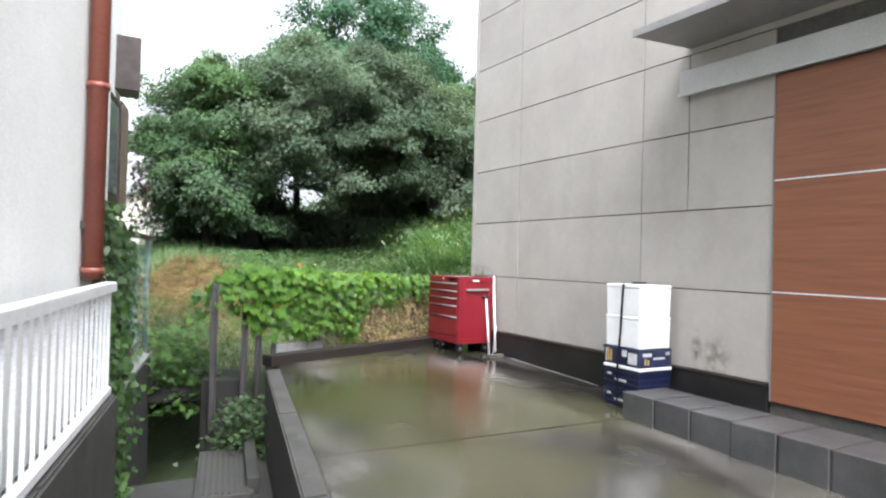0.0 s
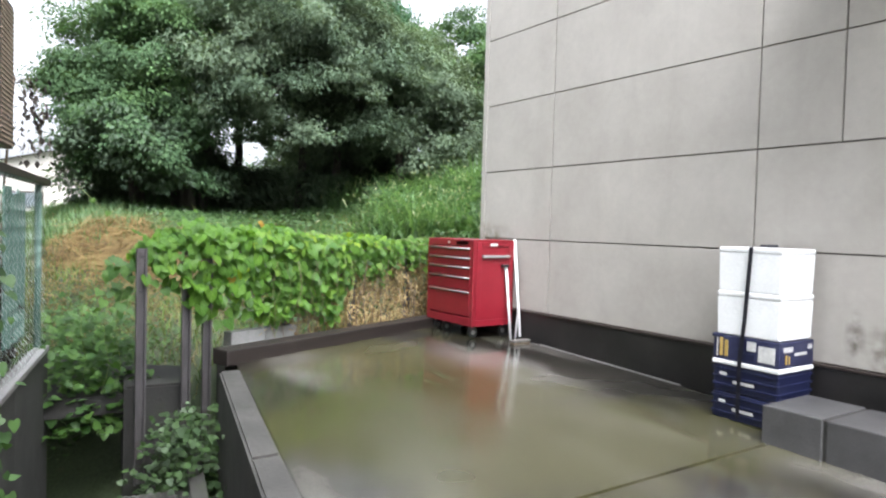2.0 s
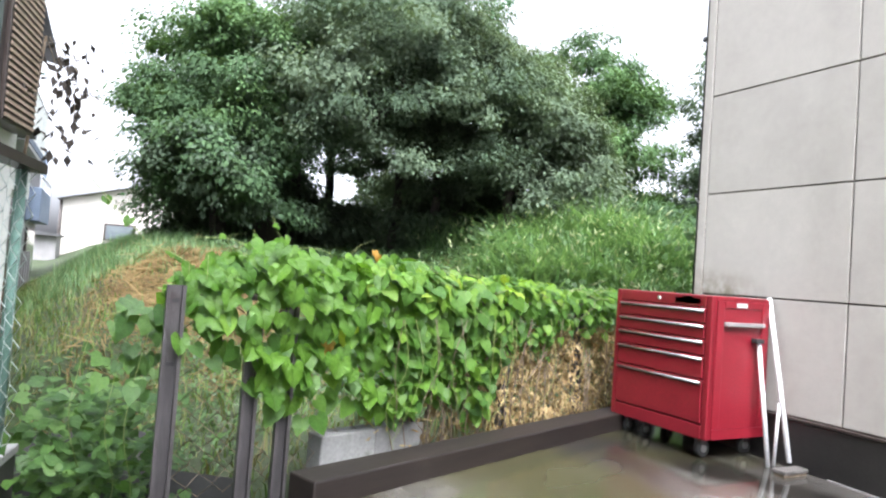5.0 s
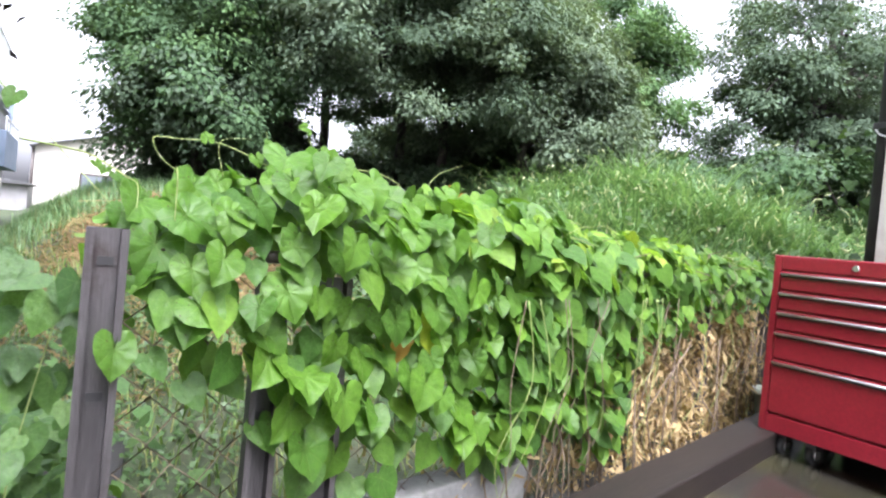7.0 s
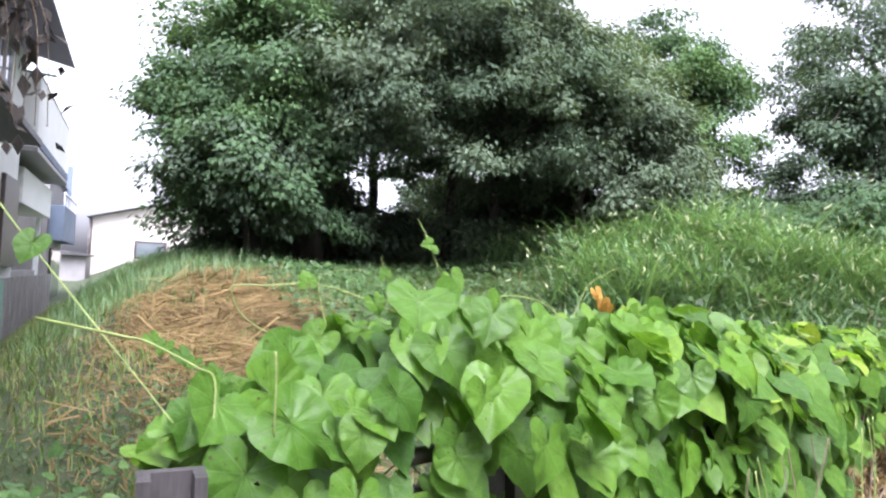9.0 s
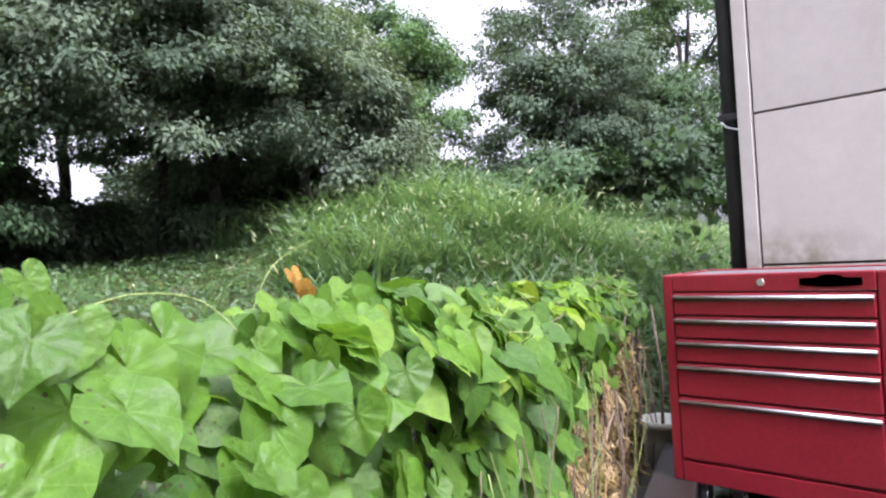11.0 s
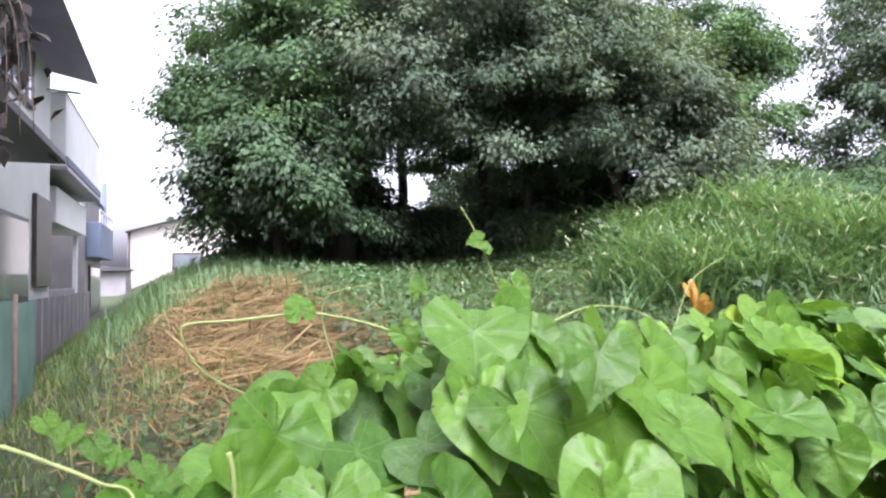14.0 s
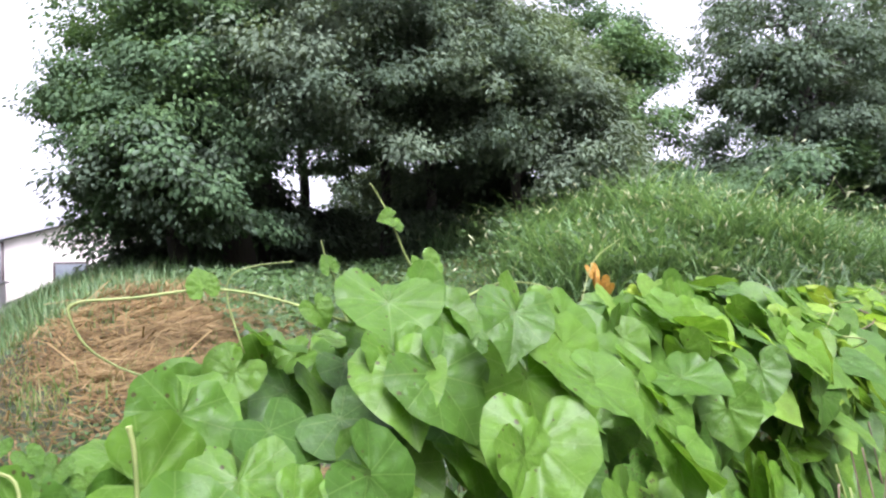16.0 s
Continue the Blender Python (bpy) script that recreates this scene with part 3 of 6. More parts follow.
G = 0.0045
for r, z0 in enumerate(rows):
    for c, (ya, yb) in enumerate(zip(COLS, COLS[1:])):
        spans = [(yb, ya)]
        if r in (2, 3) and c == 2:
            spans = [(yb, 4.83), (4.83, ya)]
        for a, b in spans:
            low = z0
            if a < 4.10 and z0 < 2.7:
                if b < 4.2 or r > 3:
                    continue
                a = 4.10 + G * 2
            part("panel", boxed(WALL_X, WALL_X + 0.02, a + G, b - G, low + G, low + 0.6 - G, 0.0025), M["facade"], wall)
base = fixed("baseboard", boxed(WALL_X - 0.025, WALL_X + 0.02, 4.12, CORNER_Y, 0.25, 0.685, 0.004), M["base"], "black damp skirting at the foot of the facade", "skirting")
part("foot_strip", prism([(WALL_X - 0.033, 5.75), (WALL_X - 0.0255, 5.75), (WALL_X - 0.0255, 7.1), (WALL_X - 0.033, 7.1)], lambda x, y: slab_z(y) + 0.005, 0.38), M["canopy"], base, "pale strip along the foot of the skirting")
fixed("trim", boxed(WALL_X - 0.034, WALL_X + 0.015, 4.12, CORNER_Y + 0.003, 0.687, 0.70, 0.003), M["brown"], "dark metal drip edge over the skirting", "trim")

cladding = tagged(new("wall_cladding"), "red-brown wood grain cladding panels with pale joints", "cladding", kind="structure")
for k in range(5):
    y1 = 4.10 - 1.80 * k
    for z0, z1 in ((0.585, 1.311), (1.321, 2.060), (2.070, 2.775)):
        part("wood_panel", boxed(WALL_X - 0.012, WALL_X + 0.016, y1 - 1.795, y1, z0, z1, 0.003), M["wood"], cladding)
    for z0 in (1.311, 2.060):
        part("joint_strip", boxed(WALL_X - 0.014, WALL_X + 0.01, y1 - 1.795, y1, z0 + 0.0005, z0 + 0.0095), M["white_metal"], cladding)
part("edge_strip", boxed(WALL_X - 0.015, WALL_X + 0.02, 4.102, 4.11, 0.585, 2.775), M["canopy"], cladding)

canopy = tagged(new("canopy"), "grey metal canopy with a pale fascia over the cladding", "canopy", kind="structure")
part("fascia", boxed(WALL_X - 0.06, WALL_X + 0.02, -6, 4.88, 2.79, 2.97, 0.006), M["band"], canopy)
part("fascia_lip", boxed(WALL_X - 0.075, WALL_X - 0.06, -6, 4.883, 2.775, 2.80, 0.003), M["band"], canopy)
part("soffit", prism([(3.80, -6), (WALL_X, -6), (WALL_X, 4.83), (3.80, 4.87)], 3.19, 3.15, 0.004), M["canopy"], canopy)
part("soffit_edge", boxed(3.785, 3.80, -6, 4.875, 3.143, 3.20, 0.003), M["canopy"], canopy)

# the drainpipe round the corner
pipe = thing("drainpipe", "black plastic drainpipe on the facade corner", "drainpipe", (4.45, 8.06, 0))
part("tube", tube(bmesh.new(), [(0, 0, 0.3), (0, 0, 6.1)], 0.034, 14), M["rubber"], pipe)
for z in (0.9, 1.9, 2.9, 4.2, 5.5):
    part("bracket", boxed(-0.04, 0.04, -0.052, 0.04, z, z + 0.03, 0.004), M["rubber"], pipe)
part("wire_tie", tube(bmesh.new(), [(0.045 * math.cos(a), 0.045 * math.sin(a) - (0.03 if 3.3 < a < 4.6 else 0), 1.87 + 0.05 * math.sin(a)) for a in np.linspace(2.4, 7.5, 16)], 0.004, 5), M["pole"], pipe)

# ---- the block ledge under the cladding ----
ledge = thing("block_ledge", "row of grey concrete blocks forming a low ledge", "ledge")
for i in range(13):
    y1 = 4.87 - 0.305 * i
    lo, hi = 0.25 - 0.011 * i, 0.55 - 0.004 * i
    part("block", boxed(3.76 + 0.004 * (i % 3), WALL_X - 0.16, y1 - 0.289, y1, lo - 0.1, hi, 0.006), M["block"], ledge)
    part("mortar_joint", boxed(3.772, WALL_X - 0.17, y1 - 0.305, y1 - 0.289, lo - 0.1, hi - 0.008), M["damp"], ledge)
part("back_strip", boxed(WALL_X - 0.158, WALL_X - 0.028, 0.9, 4.87, 0.2, 0.50, 0.004), M["damp"], ledge)

# ---- boxes strapped together, behind the ledge's end ----


def crate_stack():
    z0 = slab_z(5.1)
    x0, x1, y0, y1 = 3.95, 4.28, 4.90, 5.27
    crate = thing("plastic_crate", "navy blue plastic crates stacked on the wet slab", "crate", (0, 0, z0))
    for k in range(2):
        b = 0.152 * k
        shell = boxed(x0, x1, y0, y1, b, b + 0.148, 0.008)
        body = part("crate_body", shell, M["crate"], crate)
        for h in (0.03, 0.075, 0.12):
            part("rib", boxed(x0 - 0.006, x1 + 0.006, y0 - 0.006, y1 + 0.006, b + h, b + h + 0.012, 0.002), M["crate"], body)
        part("handle_slot", boxed(x0 - 0.004, x0 + 0.01, y0 + 0.13, y0 + 0.25, b + 0.052, b + 0.068), M["paper"], body, "worn white print bar")
        part("handle_slot", boxed(x0 - 0.004, x0 + 0.01, y0 + 0.29, y0 + 0.33, b + 0.09, b + 0.105), M["paper"], body, "worn white print bar")
    part("lid", boxed(x0 - 0.008, x1 + 0.008, y0 - 0.008, y1 + 0.008, 0.302, 0.326, 0.006), M["foam"], crate, "white lid edge")
    z1 = z0 + 0.328
    carton = thing("printed_carton", "dark blue printed carton with pale labels, on the crates", "box", (0, 0, z1))
    part("carton_body", boxed(x0 - 0.004, x1 + 0.004, y0 - 0.004, y1 + 0.004, 0, 0.135, 0.004), M["carton"], carton)
    part("flap", boxed(x0 - 0.01, x0 + 0.1, y1 - 0.03, y1 + 0.012, 0.118, 0.14, 0.004), M["carton"], carton)
    for a, b, c, d, m in ((0.02, 0.11, 0.02, 0.105, "paper"), (0.125, 0.175, 0.07, 0.12, "paper"), (0.13, 0.20, 0.02, 0.055, "crate"), (0.285, 0.305, 0.02, 0.11, "gold"), (0.315, 0.335, 0.02, 0.12, "gold"),
                          (0.345, 0.352, 0.015, 0.12, "paper")):
        part("print_label", boxed(x0 - 0.007, x0 - 0.003, y0 + a, y0 + b, c, d), M[m], carton, "plain printed patch")
    for a, b, c, d, m in ((0.03, 0.12, 0.085, 0.11, "paper"), (0.14, 0.26, 0.06, 0.075, "paper"), (0.05, 0.065, 0.02, 0.07, "gold"), (0.08, 0.095, 0.02, 0.06, "gold"), (0.27, 0.31, 0.09, 0.115, "paper")):
        part("print_label", boxed(x0 + a, x0 + b, y0 - 0.007, y0 - 0.003, c, d), M[m], carton, "plain printed patch")
    z2 = z1 + 0.14
    for k in range(2):
        zb = z2 + 0.242 * k
        fb = thing("foam_box", "white polystyrene fish box, strapped onto the stack", "box", (0, 0, zb), group="foam boxes of the stack")
        bm = bmesh.new()
        vs = [bm.verts.new((x, y, z)) for z, d in ((0, 0.007), (0.212, 0.002)) for x, y in ((x0 + d, y0 + d), (x1 - d, y0 + d), (x1 - d, y1 - d), (x0 + d, y1 - d))]
        for q in ((3, 2, 1, 0), (4, 5, 6, 7), (0, 1, 5, 4), (1, 2, 6, 5), (2, 3, 7, 6), (3, 0, 4, 7)):
            bm.faces.new([vs[i] for i in q])
        bmesh.ops.bevel(bm, geom=list(bm.edges), offset=0.006, segments=3, affect="EDGES")
        part("foam_body", bm, M["foam"], fb)
        part("lid", boxed(x0 + 0.001, x1 - 0.001, y0 + 0.001, y1 - 0.001, 0.2125, 0.2405, 0.007), M["foam"], fb)
        for a, h in ((0.16, 0.12), (0.20, 0.115), (0.09, 0.12)):
            part("pressed_mark", boxed(x0 - 0.0015 + 0.008, x0 + 0.02, y0 + a, y0 + a + 0.03, h, h + 0.003), M["greytop"], fb)
    top = z2 + 0.486
    strap = thing("luggage_strap", "dark strap tied round the stacked boxes", "strap")
    ys = 5.09
    bm = bmesh.new()
    loop = [(x0 - 0.016, z0 + 0.02), (x0 - 0.02, z1), (x0 - 0.014, z2 + 0.1), (x0 - 0.012, top), (x1 + 0.012, top), (x1 + 0.014, z0 + 0.02)]
    for (xa, za), (xb, zb), dy0, dy1 in zip(loop, loop[1:], (0.018, 0.016, 0.0, -0.02, -0.03), (0.016, 0.0, -0.02, -0.03, -0.03)):
        v = [bm.verts.new(p) for p in ((xa, ys + dy0 - 0.012, za), (xa, ys + dy0 + 0.012, za), (xb, ys + dy1 + 0.012, zb), (xb, ys + dy1 - 0.012, zb))]
        bm.faces.new(v)
    bmesh.ops.solidify(bm, geom=list(bm.faces), thickness=0.003)
    part("webbing", bm, M["strap"], strap)
    part("buckle", boxed(4.05, 4.16, ys - 0.045, ys + 0.0, top + 0.001, top + 0.014, 0.004), M["strap"], strap)


crate_stack()

# ---- the red tool chest ----


def tool_chest():
    x0, x1, y0, y1 = 3.865, 4.300, 7.445, 8.135
    zf = slab_z(7.8)
    zb, zt = 0.565, 1.292
    chest = thing("tool_chest", "red enamelled roller tool cabinet with five drawers on the slab", "tool cabinet")
    shell = bmesh.new()
    box(shell, x0 + 0.012, x1, y0, y1, zb, zt - 0.012, 0.008)
    body = part("cabinet_body", shell, M["red"], chest)
    for a, b, c, d in ((x0, x0 + 0.03, y0, y0 + 0.035), (x0, x0 + 0.03, y1 - 0.035, y1)):
        part("corner_post", boxed(a, b, c, d, zb, zt, 0.006), M["red"], body)
    part("top_rail", boxed(x0, x0 + 0.03, y0 + 0.036, y1 - 0.036, 1.232, zt, 0.005), M["red"], body)
    for a, b, c, d in ((x1 - 0.02, x1, y0, y1), (x0 + 0.031, x1 - 0.021, y0, y0 + 0.016), (x0 + 0.031, x1 - 0.021, y1 - 0.016, y1)):
        part("top_lip", boxed(a, b, c, d, zt - 0.03, zt, 0.004), M["red"], body)
    part("top_mat", boxed(x0 + 0.032, x1 - 0.022, y0 + 0.018, y1 - 0.018, zt - 0.0115, zt - 0.006), M["greytop"], chest, "grey rubber top mat")
    edges = [1.228, 1.146, 1.066, 0.982, 0.862, 0.640]
    for hi, lo in zip(edges, edges[1:]):
        d = part("drawer", boxed(x0 - 0.004, x0 + 0.02, y0 + 0.039, y1 - 0.039, lo + 0.006, hi - 0.002, 0.004), M["red"], chest)
        bm = bmesh.new()
        tube(bm, [(x0 - 0.010, y0 + 0.042, hi - 0.014), (x0 - 0.010, y1 - 0.042, hi - 0.014)], 0.006, 8)
        part("handle", bm, M["chrome"], d, "dull chrome full-width pull")
        # black strip added below the pull to stand for its shadow
        part("handle_shadow_strip", boxed(x0 - 0.006, x0 - 0.003, y0 + 0.042, y1 - 0.042, hi - 0.027, hi - 0.022), M["rubber"], d)
    part("bottom_rail", boxed(x0 - 0.002, x0 + 0.03, y0 + 0.036, y1 - 0.036, zb, 0.636, 0.004), M["red"], body)
    bm = bmesh.new()
    tube(bm, [(x0 - 0.006, 7.80, 1.262), (x0 + 0.004, 7.80, 1.262)], 0.012, 12)
    part("lock", bm, M["chrome"], chest, "round chrome lock")
    bm = bmesh.new()
    outline = [(-0.085, -0.012), (-0.085, 0.012), (-0.04, 0.013), (-0.02, 0.022), (0.02, 0.022), (0.04, 0.013), (0.085, 0.012), (0.085, -0.012), (0.0, -0.017)]
    bm.faces.new([bm.verts.new((x0 - 0.004, 7.60 + a, 1.261 + b)) for a, b in outline])
    bmesh.ops.solidify(bm, geom=list(bm.faces), thickness=0.005)
    part("badge", bm, M["greytop"], chest, "dark oval badge, plain")
    # the side with its recessed panel, handle bar and a pale sticker
    part("side_frame", boxed(x0 + 0.034, x1 - 0.004, y0 - 0.006, y0 - 0.001, zb + 0.004, 0.62), M["red"], body)
    for a, b, c, d in ((x0 + 0.034, x0 + 0.085, 0.621, 1.27), (x1 - 0.06, x1 - 0.004, 0.621, 1.27), (x0 + 0.086, x1 - 0.061, 1.235, 1.27)):
        part("side_rim", boxed(a, b, y0 - 0.007, y0 - 0.001, c, d, 0.003), M["red"], body)
    part("side_handle", boxed(x0 + 0.088, x1 - 0.063, y0 - 0.03, y0 - 0.001, 1.142, 1.163, 0.004), M["canopy"], chest, "worn pale grey side bar")
    part("sticker", boxed(x0 + 0.17, x0 + 0.25, y0 - 0.010, y0 - 0.0075, 1.240, 1.262), M["paper"], chest, "blank pale sticker")
    for cx, cy in ((x0 + 0.06, y0 + 0.08), (x1 - 0.06, y0 + 0.08), (x0 + 0.06, y1 - 0.08), (x1 - 0.06, y1 - 0.08), (x0 + 0.07, y1 - 0.2)):
        c = part("caster", boxed(cx - 0.02, cx + 0.02, cy - 0.022, cy + 0.022, zf + 0.06, zb, 0.004), M["steel"], chest)
        bm = bmesh.new()
        tube(bm, [(cx + 0.01, cy - 0.014, zf + 0.043), (cx + 0.01, cy + 0.014, zf + 0.043)], 0.042, 18)
        part("tyre", bm, M["rubber"], c)
        bm = bmesh.new()
        tube(bm, [(cx + 0.01, cy - 0.018, zf + 0.043), (cx + 0.01, cy + 0.018, zf + 0.043)], 0.02, 12)
        part("hub", bm, M["chrome"], c)


tool_chest()

brush = thing("deck_brush", "white-handled deck brush leaning on the facade", "brush")
part("handle", tube(bmesh.new(), [(4.315, 7.46, 1.30), (4.20, 7.22, 0.50)], 0.0125, 10), M["pole"], brush)
part("brush_head", boxed(4.10, 4.28, 7.17, 7.24, 0.458, 0.478, 0.006), M["mop"], brush)
part("bristles", boxed(4.105, 4.275, 7.175, 7.235, slab_z(7.2), 0.457, 0.002), M["twig"], brush)
stick = thing("pole", "short white pole with a dark clip, leaning on the tool chest", "pole")
part("shaft", tube(bmesh.new(), [(4.20, 7.422, 1.06), (4.195, 7.33, slab_z(7.3))], 0.0115, 10), M["pole"], stick)
part("clip", boxed(4.155, 4.215, 7.40, 7.436, 1.061, 1.085, 0.004), M["rubber"], stick)
rod = thing("pole", "short white rod leaning behind the deck brush", "pole")
part("shaft", tube(bmesh.new(), [(4.30, 7.36, 0.76), (4.25, 7.34, slab_z(7.3))], 0.009, 8), M["pole"], rod)

pot = thing("plant_pot", "pale green-grey plant pot with a dry stem, behind the tool chest", "plant pot", (4.36, 8.40, 0.44))
bm = bmesh.new()
prof = [(0.07, 0.0), (0.085, 0.10), (0.095, 0.17), (0.105, 0.172), (0.105, 0.20), (0.09, 0.20), (0.085, 0.16)]
rings = [[bm.verts.new((r * math.cos(a), r * math.sin(a), z)) for a in np.linspace(0, 2 * math.pi, 20, endpoint=False)] for r, z in prof]
for r0, r1 in zip(rings, rings[1:]):
    for k in range(20):
        bm.faces.new((r0[k], r0[(k + 1) % 20], r1[(k + 1) % 20], r1[k])).smooth = True
bm.faces.new(list(reversed(rings[0])))
bm.faces.new(rings[-1])
part("pot_body", bm, M["potclay"], pot)
part("stem", tube(bmesh.new(), [(0, 0, 0.15), (0.02, 0.0, 0.4), (0.0, 0.02, 0.7)], 0.008, 6, 0.5), M["twig"], pot)
footing = fixed("footing", prism([(1.9, 7.60), (4.5, 8.33), (4.5, 8.66), (1.9, 7.8)], 0.44, -0.25), M["damp"], "damp concrete strip behind the timber kerb", "footing")

# ---- the vine fence: posts, rail, wire, a concrete block ----


def fence_post(x, y, top, w=0.055, foot=-0.3, lean=0.0):
    p = thing("fence_post", "weathered grey steel channel post in the alley weeds", "fence post", (x, y, 0), group="posts of the vine fence")
    bm = bmesh.new()
    prof = [(-w / 2, 0.02), (-w / 2, -0.02), (-w / 2 + 0.012, -0.02), (-w / 2 + 0.012, 0.008), (w / 2 - 0.012, 0.008), (w / 2 - 0.012, -0.02), (w / 2, -0.02), (w / 2, 0.02)]
    lo = [bm.verts.new((a, b, foot)) for a, b in prof]
    hi = [bm.verts.new((a + lean, b, top)) for a, b in prof]
    bm.faces.new(list(reversed(lo)))
    bm.faces.new(hi)
    for i in range(8):
        bm.faces.new((lo[i], lo[(i + 1) % 8], hi[(i + 1) % 8], hi[i]))
    part("channel", bm, M["steel"], p)
    for z in (top - 0.06, top - 0.28):
        part("slot", boxed(lean - 0.012, lean + 0.012, 0.0045, 0.0078, z, z + 0.014), M["rubber"], p)
    return p


fence_post(1.36, 7.56, 1.20, 0.062)
fence_post(1.655, 7.655, 1.13, 0.058)
fence_post(1.80, 7.70, 1.13, 0.058)
fence_post(2.46, 7.955, 1.12, 0.05, 0.0)
fence_post(3.12, 8.17, 1.14, 0.05, 0.0)
fence_post(3.80, 8.395, 1.14, 0.05, 0.0)
fence_post(4.44, 8.56, 1.15, 0.035, 0.0)
rail = thing("fence_rail", "dark steel rail along the top of the vine fence", "fence rail")
part("bar", tube(bmesh.new(), [(1.64, 7.672, 1.165), (2.5, 7.955, 1.165), (4.46, 8.60, 1.175)], 0.013, 6), M["brown"], rail)
for lo_hi in ((1.97, 2.24), (2.246, 2.52)):
    b = part("concrete_block", boxed(0, (lo_hi[1] - lo_hi[0]) * 1.07, -0.05, 0.05, -0.25, 0.60 - 0.441, 0.006), M["pale_block"])
    b.matrix_world = pose(lo_hi[0], fence_y(lo_hi[0]) + 0.05, 0.441, 0, 0, 18.3)
    tagged(b, "mossy grey concrete block at the foot of the vine fence", "concrete block", "blocks under the vine fence")


def chain_link(name, a, b, z0, z1, cell, radius, parent, material):
    """Woven wire between two points of the plan: zigzag strands side by side."""
    a, b = np.array(a), np.array(b)
    length = np.linalg.norm(b - a)
    d = (b - a) / length
    nrm = np.array((d[1], -d[0]))
    verts, faces = [], []
    strands, steps = int(length / cell), int((z1 - z0) / (cell * 0.85))
    ring = [(math.cos(t), math.sin(t)) for t in (0.5, 2.6, 4.7)]
    for s in range(strands):
        start = len(verts)
        for k in range(steps + 1):
            u = (s + ((-0.04 if k % 2 else 1.04) if s % 2 else (1.04 if k % 2 else -0.04))) * cell
            sag = 0.006 * math.sin(0.3 * s + 0.35 * k)
            p = a + d * u + nrm * (0.006 * (1 if k % 2 else -1) + sag)
            z = z0 + (z1 - z0) * k / steps
            for cx, cy in ring:
                verts.append((p[0] + d[0] * radius * cx, p[1] + d[1] * radius * cx, z + radius * cy))
        for k in range(steps):
            for q in range(3):
                i0, i1 = start + 3 * k + q, start + 3 * k + (q + 1) % 3
                faces.append((i0, i1, i1 + 3, i0 + 3))
    return soup(name, verts, faces, material, parent)


wire_fence = thing("wire_fence", "rusty wire mesh overgrown by vines", "fence")
chain_link("wire_mesh", (1.40, 7.60), (4.44, 8.60), 0.44, 1.17, 0.05, 0.0015, wire_fence, M["twig"])

# ---- the vine: heart-shaped leaves over the fence ----


def vine_spots(u0, u1, gap, s0, s1, seed):
    """Places, facing and tip directions of leaves that lie like shingles over the fence's front, top and back."""
    g = np.random.default_rng(seed)
    us, ss = [], []
    for i in range(int((u1 - u0) / gap)):
        rows_ = np.arange(0, 1.5, gap) + (gap / 2 if i % 2 else 0.0)
        us.append(u0 + (i + 0.5) * gap + g.normal(0, 0.3 * gap, len(rows_)))
        ss.append(rows_ + g.normal(0, 0.3 * gap, len(rows_)))
    u, s = np.concatenate(us), np.concatenate(ss)
    crest = np.interp(u, [-0.1, 0.11, 0.3, 0.46, 0.9, 1.5, 2.7, 3.4], [1.16, 1.215, 1.315, 1.35, 1.32, 1.285, 1.25, 1.24]) + 0.016 * np.sin(7 * u) + 0.014 * np.sin(17 * u + 1)
    foot = np.interp(u, [-0.2, 0.05, 0.24, 0.45, 0.63, 1.06, 1.39, 1.6, 1.78, 2.23, 2.64, 3.4], [1.02, 0.93, 0.93, 0.82, 0.74, 0.70, 0.66, 0.64, 0.90, 0.97, 1.07, 1.11]) + 0.05 * np.sin(11 * u) + g.normal(0, 0.03, len(u))
    depth = np.interp(u, [-0.2, 0.10, 0.28, 1.2, 2.2, 3.4], [-0.02, 0.0, 0.09, 0.105, 0.06, 0.04])
    back = np.interp(u, [-0.2, 0.3, 1.2, 3.4], [0.12, 0.26, 0.26, 0.22])
    front = crest - 0.11 - foot
    th = np.clip((s - front) / 0.42, 0, 1) * np.pi
    ok = (s > 0) & (s < front + 0.44)
    # thinner towards the ragged foot
    ok &= g.uniform(0, 1, len(u)) < 0.35 + 0.65 * smooth(0.0, 0.16, s)
    u, s, crest, foot, depth, back, front, th = [q[ok] for q in (u, s, crest, foot, depth, back, front, th)]
    n = len(u)
    rise = np.clip(s / front, 0, 1)
    off = np.where(th <= 0, depth * (0.7 + 0.3 * rise), depth - (depth + back) * 0.5 * (1 - np.cos(th))) + g.normal(0, 0.022, n)
    z = np.where(th <= 0, foot + s, crest - 0.11 + 0.11 * np.sin(th) ** 0.8) + g.normal(0, 0.012, n)
    f, d, up = np.array(FRONT), np.array(FENCE[1]), np.array((0, 0, 1.0))
    p = np.array(FENCE[0]) + d * u[:, None] + f * off[:, None]
    p[:, 2] = z
    face, over = np.maximum(np.cos(th), 0.7)[:, None], np.sin(th)[:, None]
    wild = np.interp(u, [0, 0.6, 1.2], [0.30, 0.34, 0.45])[:, None]
    normal = f * face + up * (0.5 + 0.3 * over) - d * 0.14 + g.normal(0, 1, (n, 3)) * wild
    down = np.where((th < 2.0)[:, None], f * (0.2 + 0.35 * over) - up * np.maximum(np.cos(th), 0.45)[:, None], -f * 0.5 - up * 0.6)
    tip = down + d * g.normal(0, 0.42, n)[:, None]
    size = g.uniform(s0, s1, n) * np.interp(u, [0, 0.9, 1.4, 2.2, 3.4], [1.0, 0.86, 0.70, 0.60, 0.56])
    return p, normal, tip, size


vine = thing("vine", "lush heart-leaved green vine covering the fence", "vine")
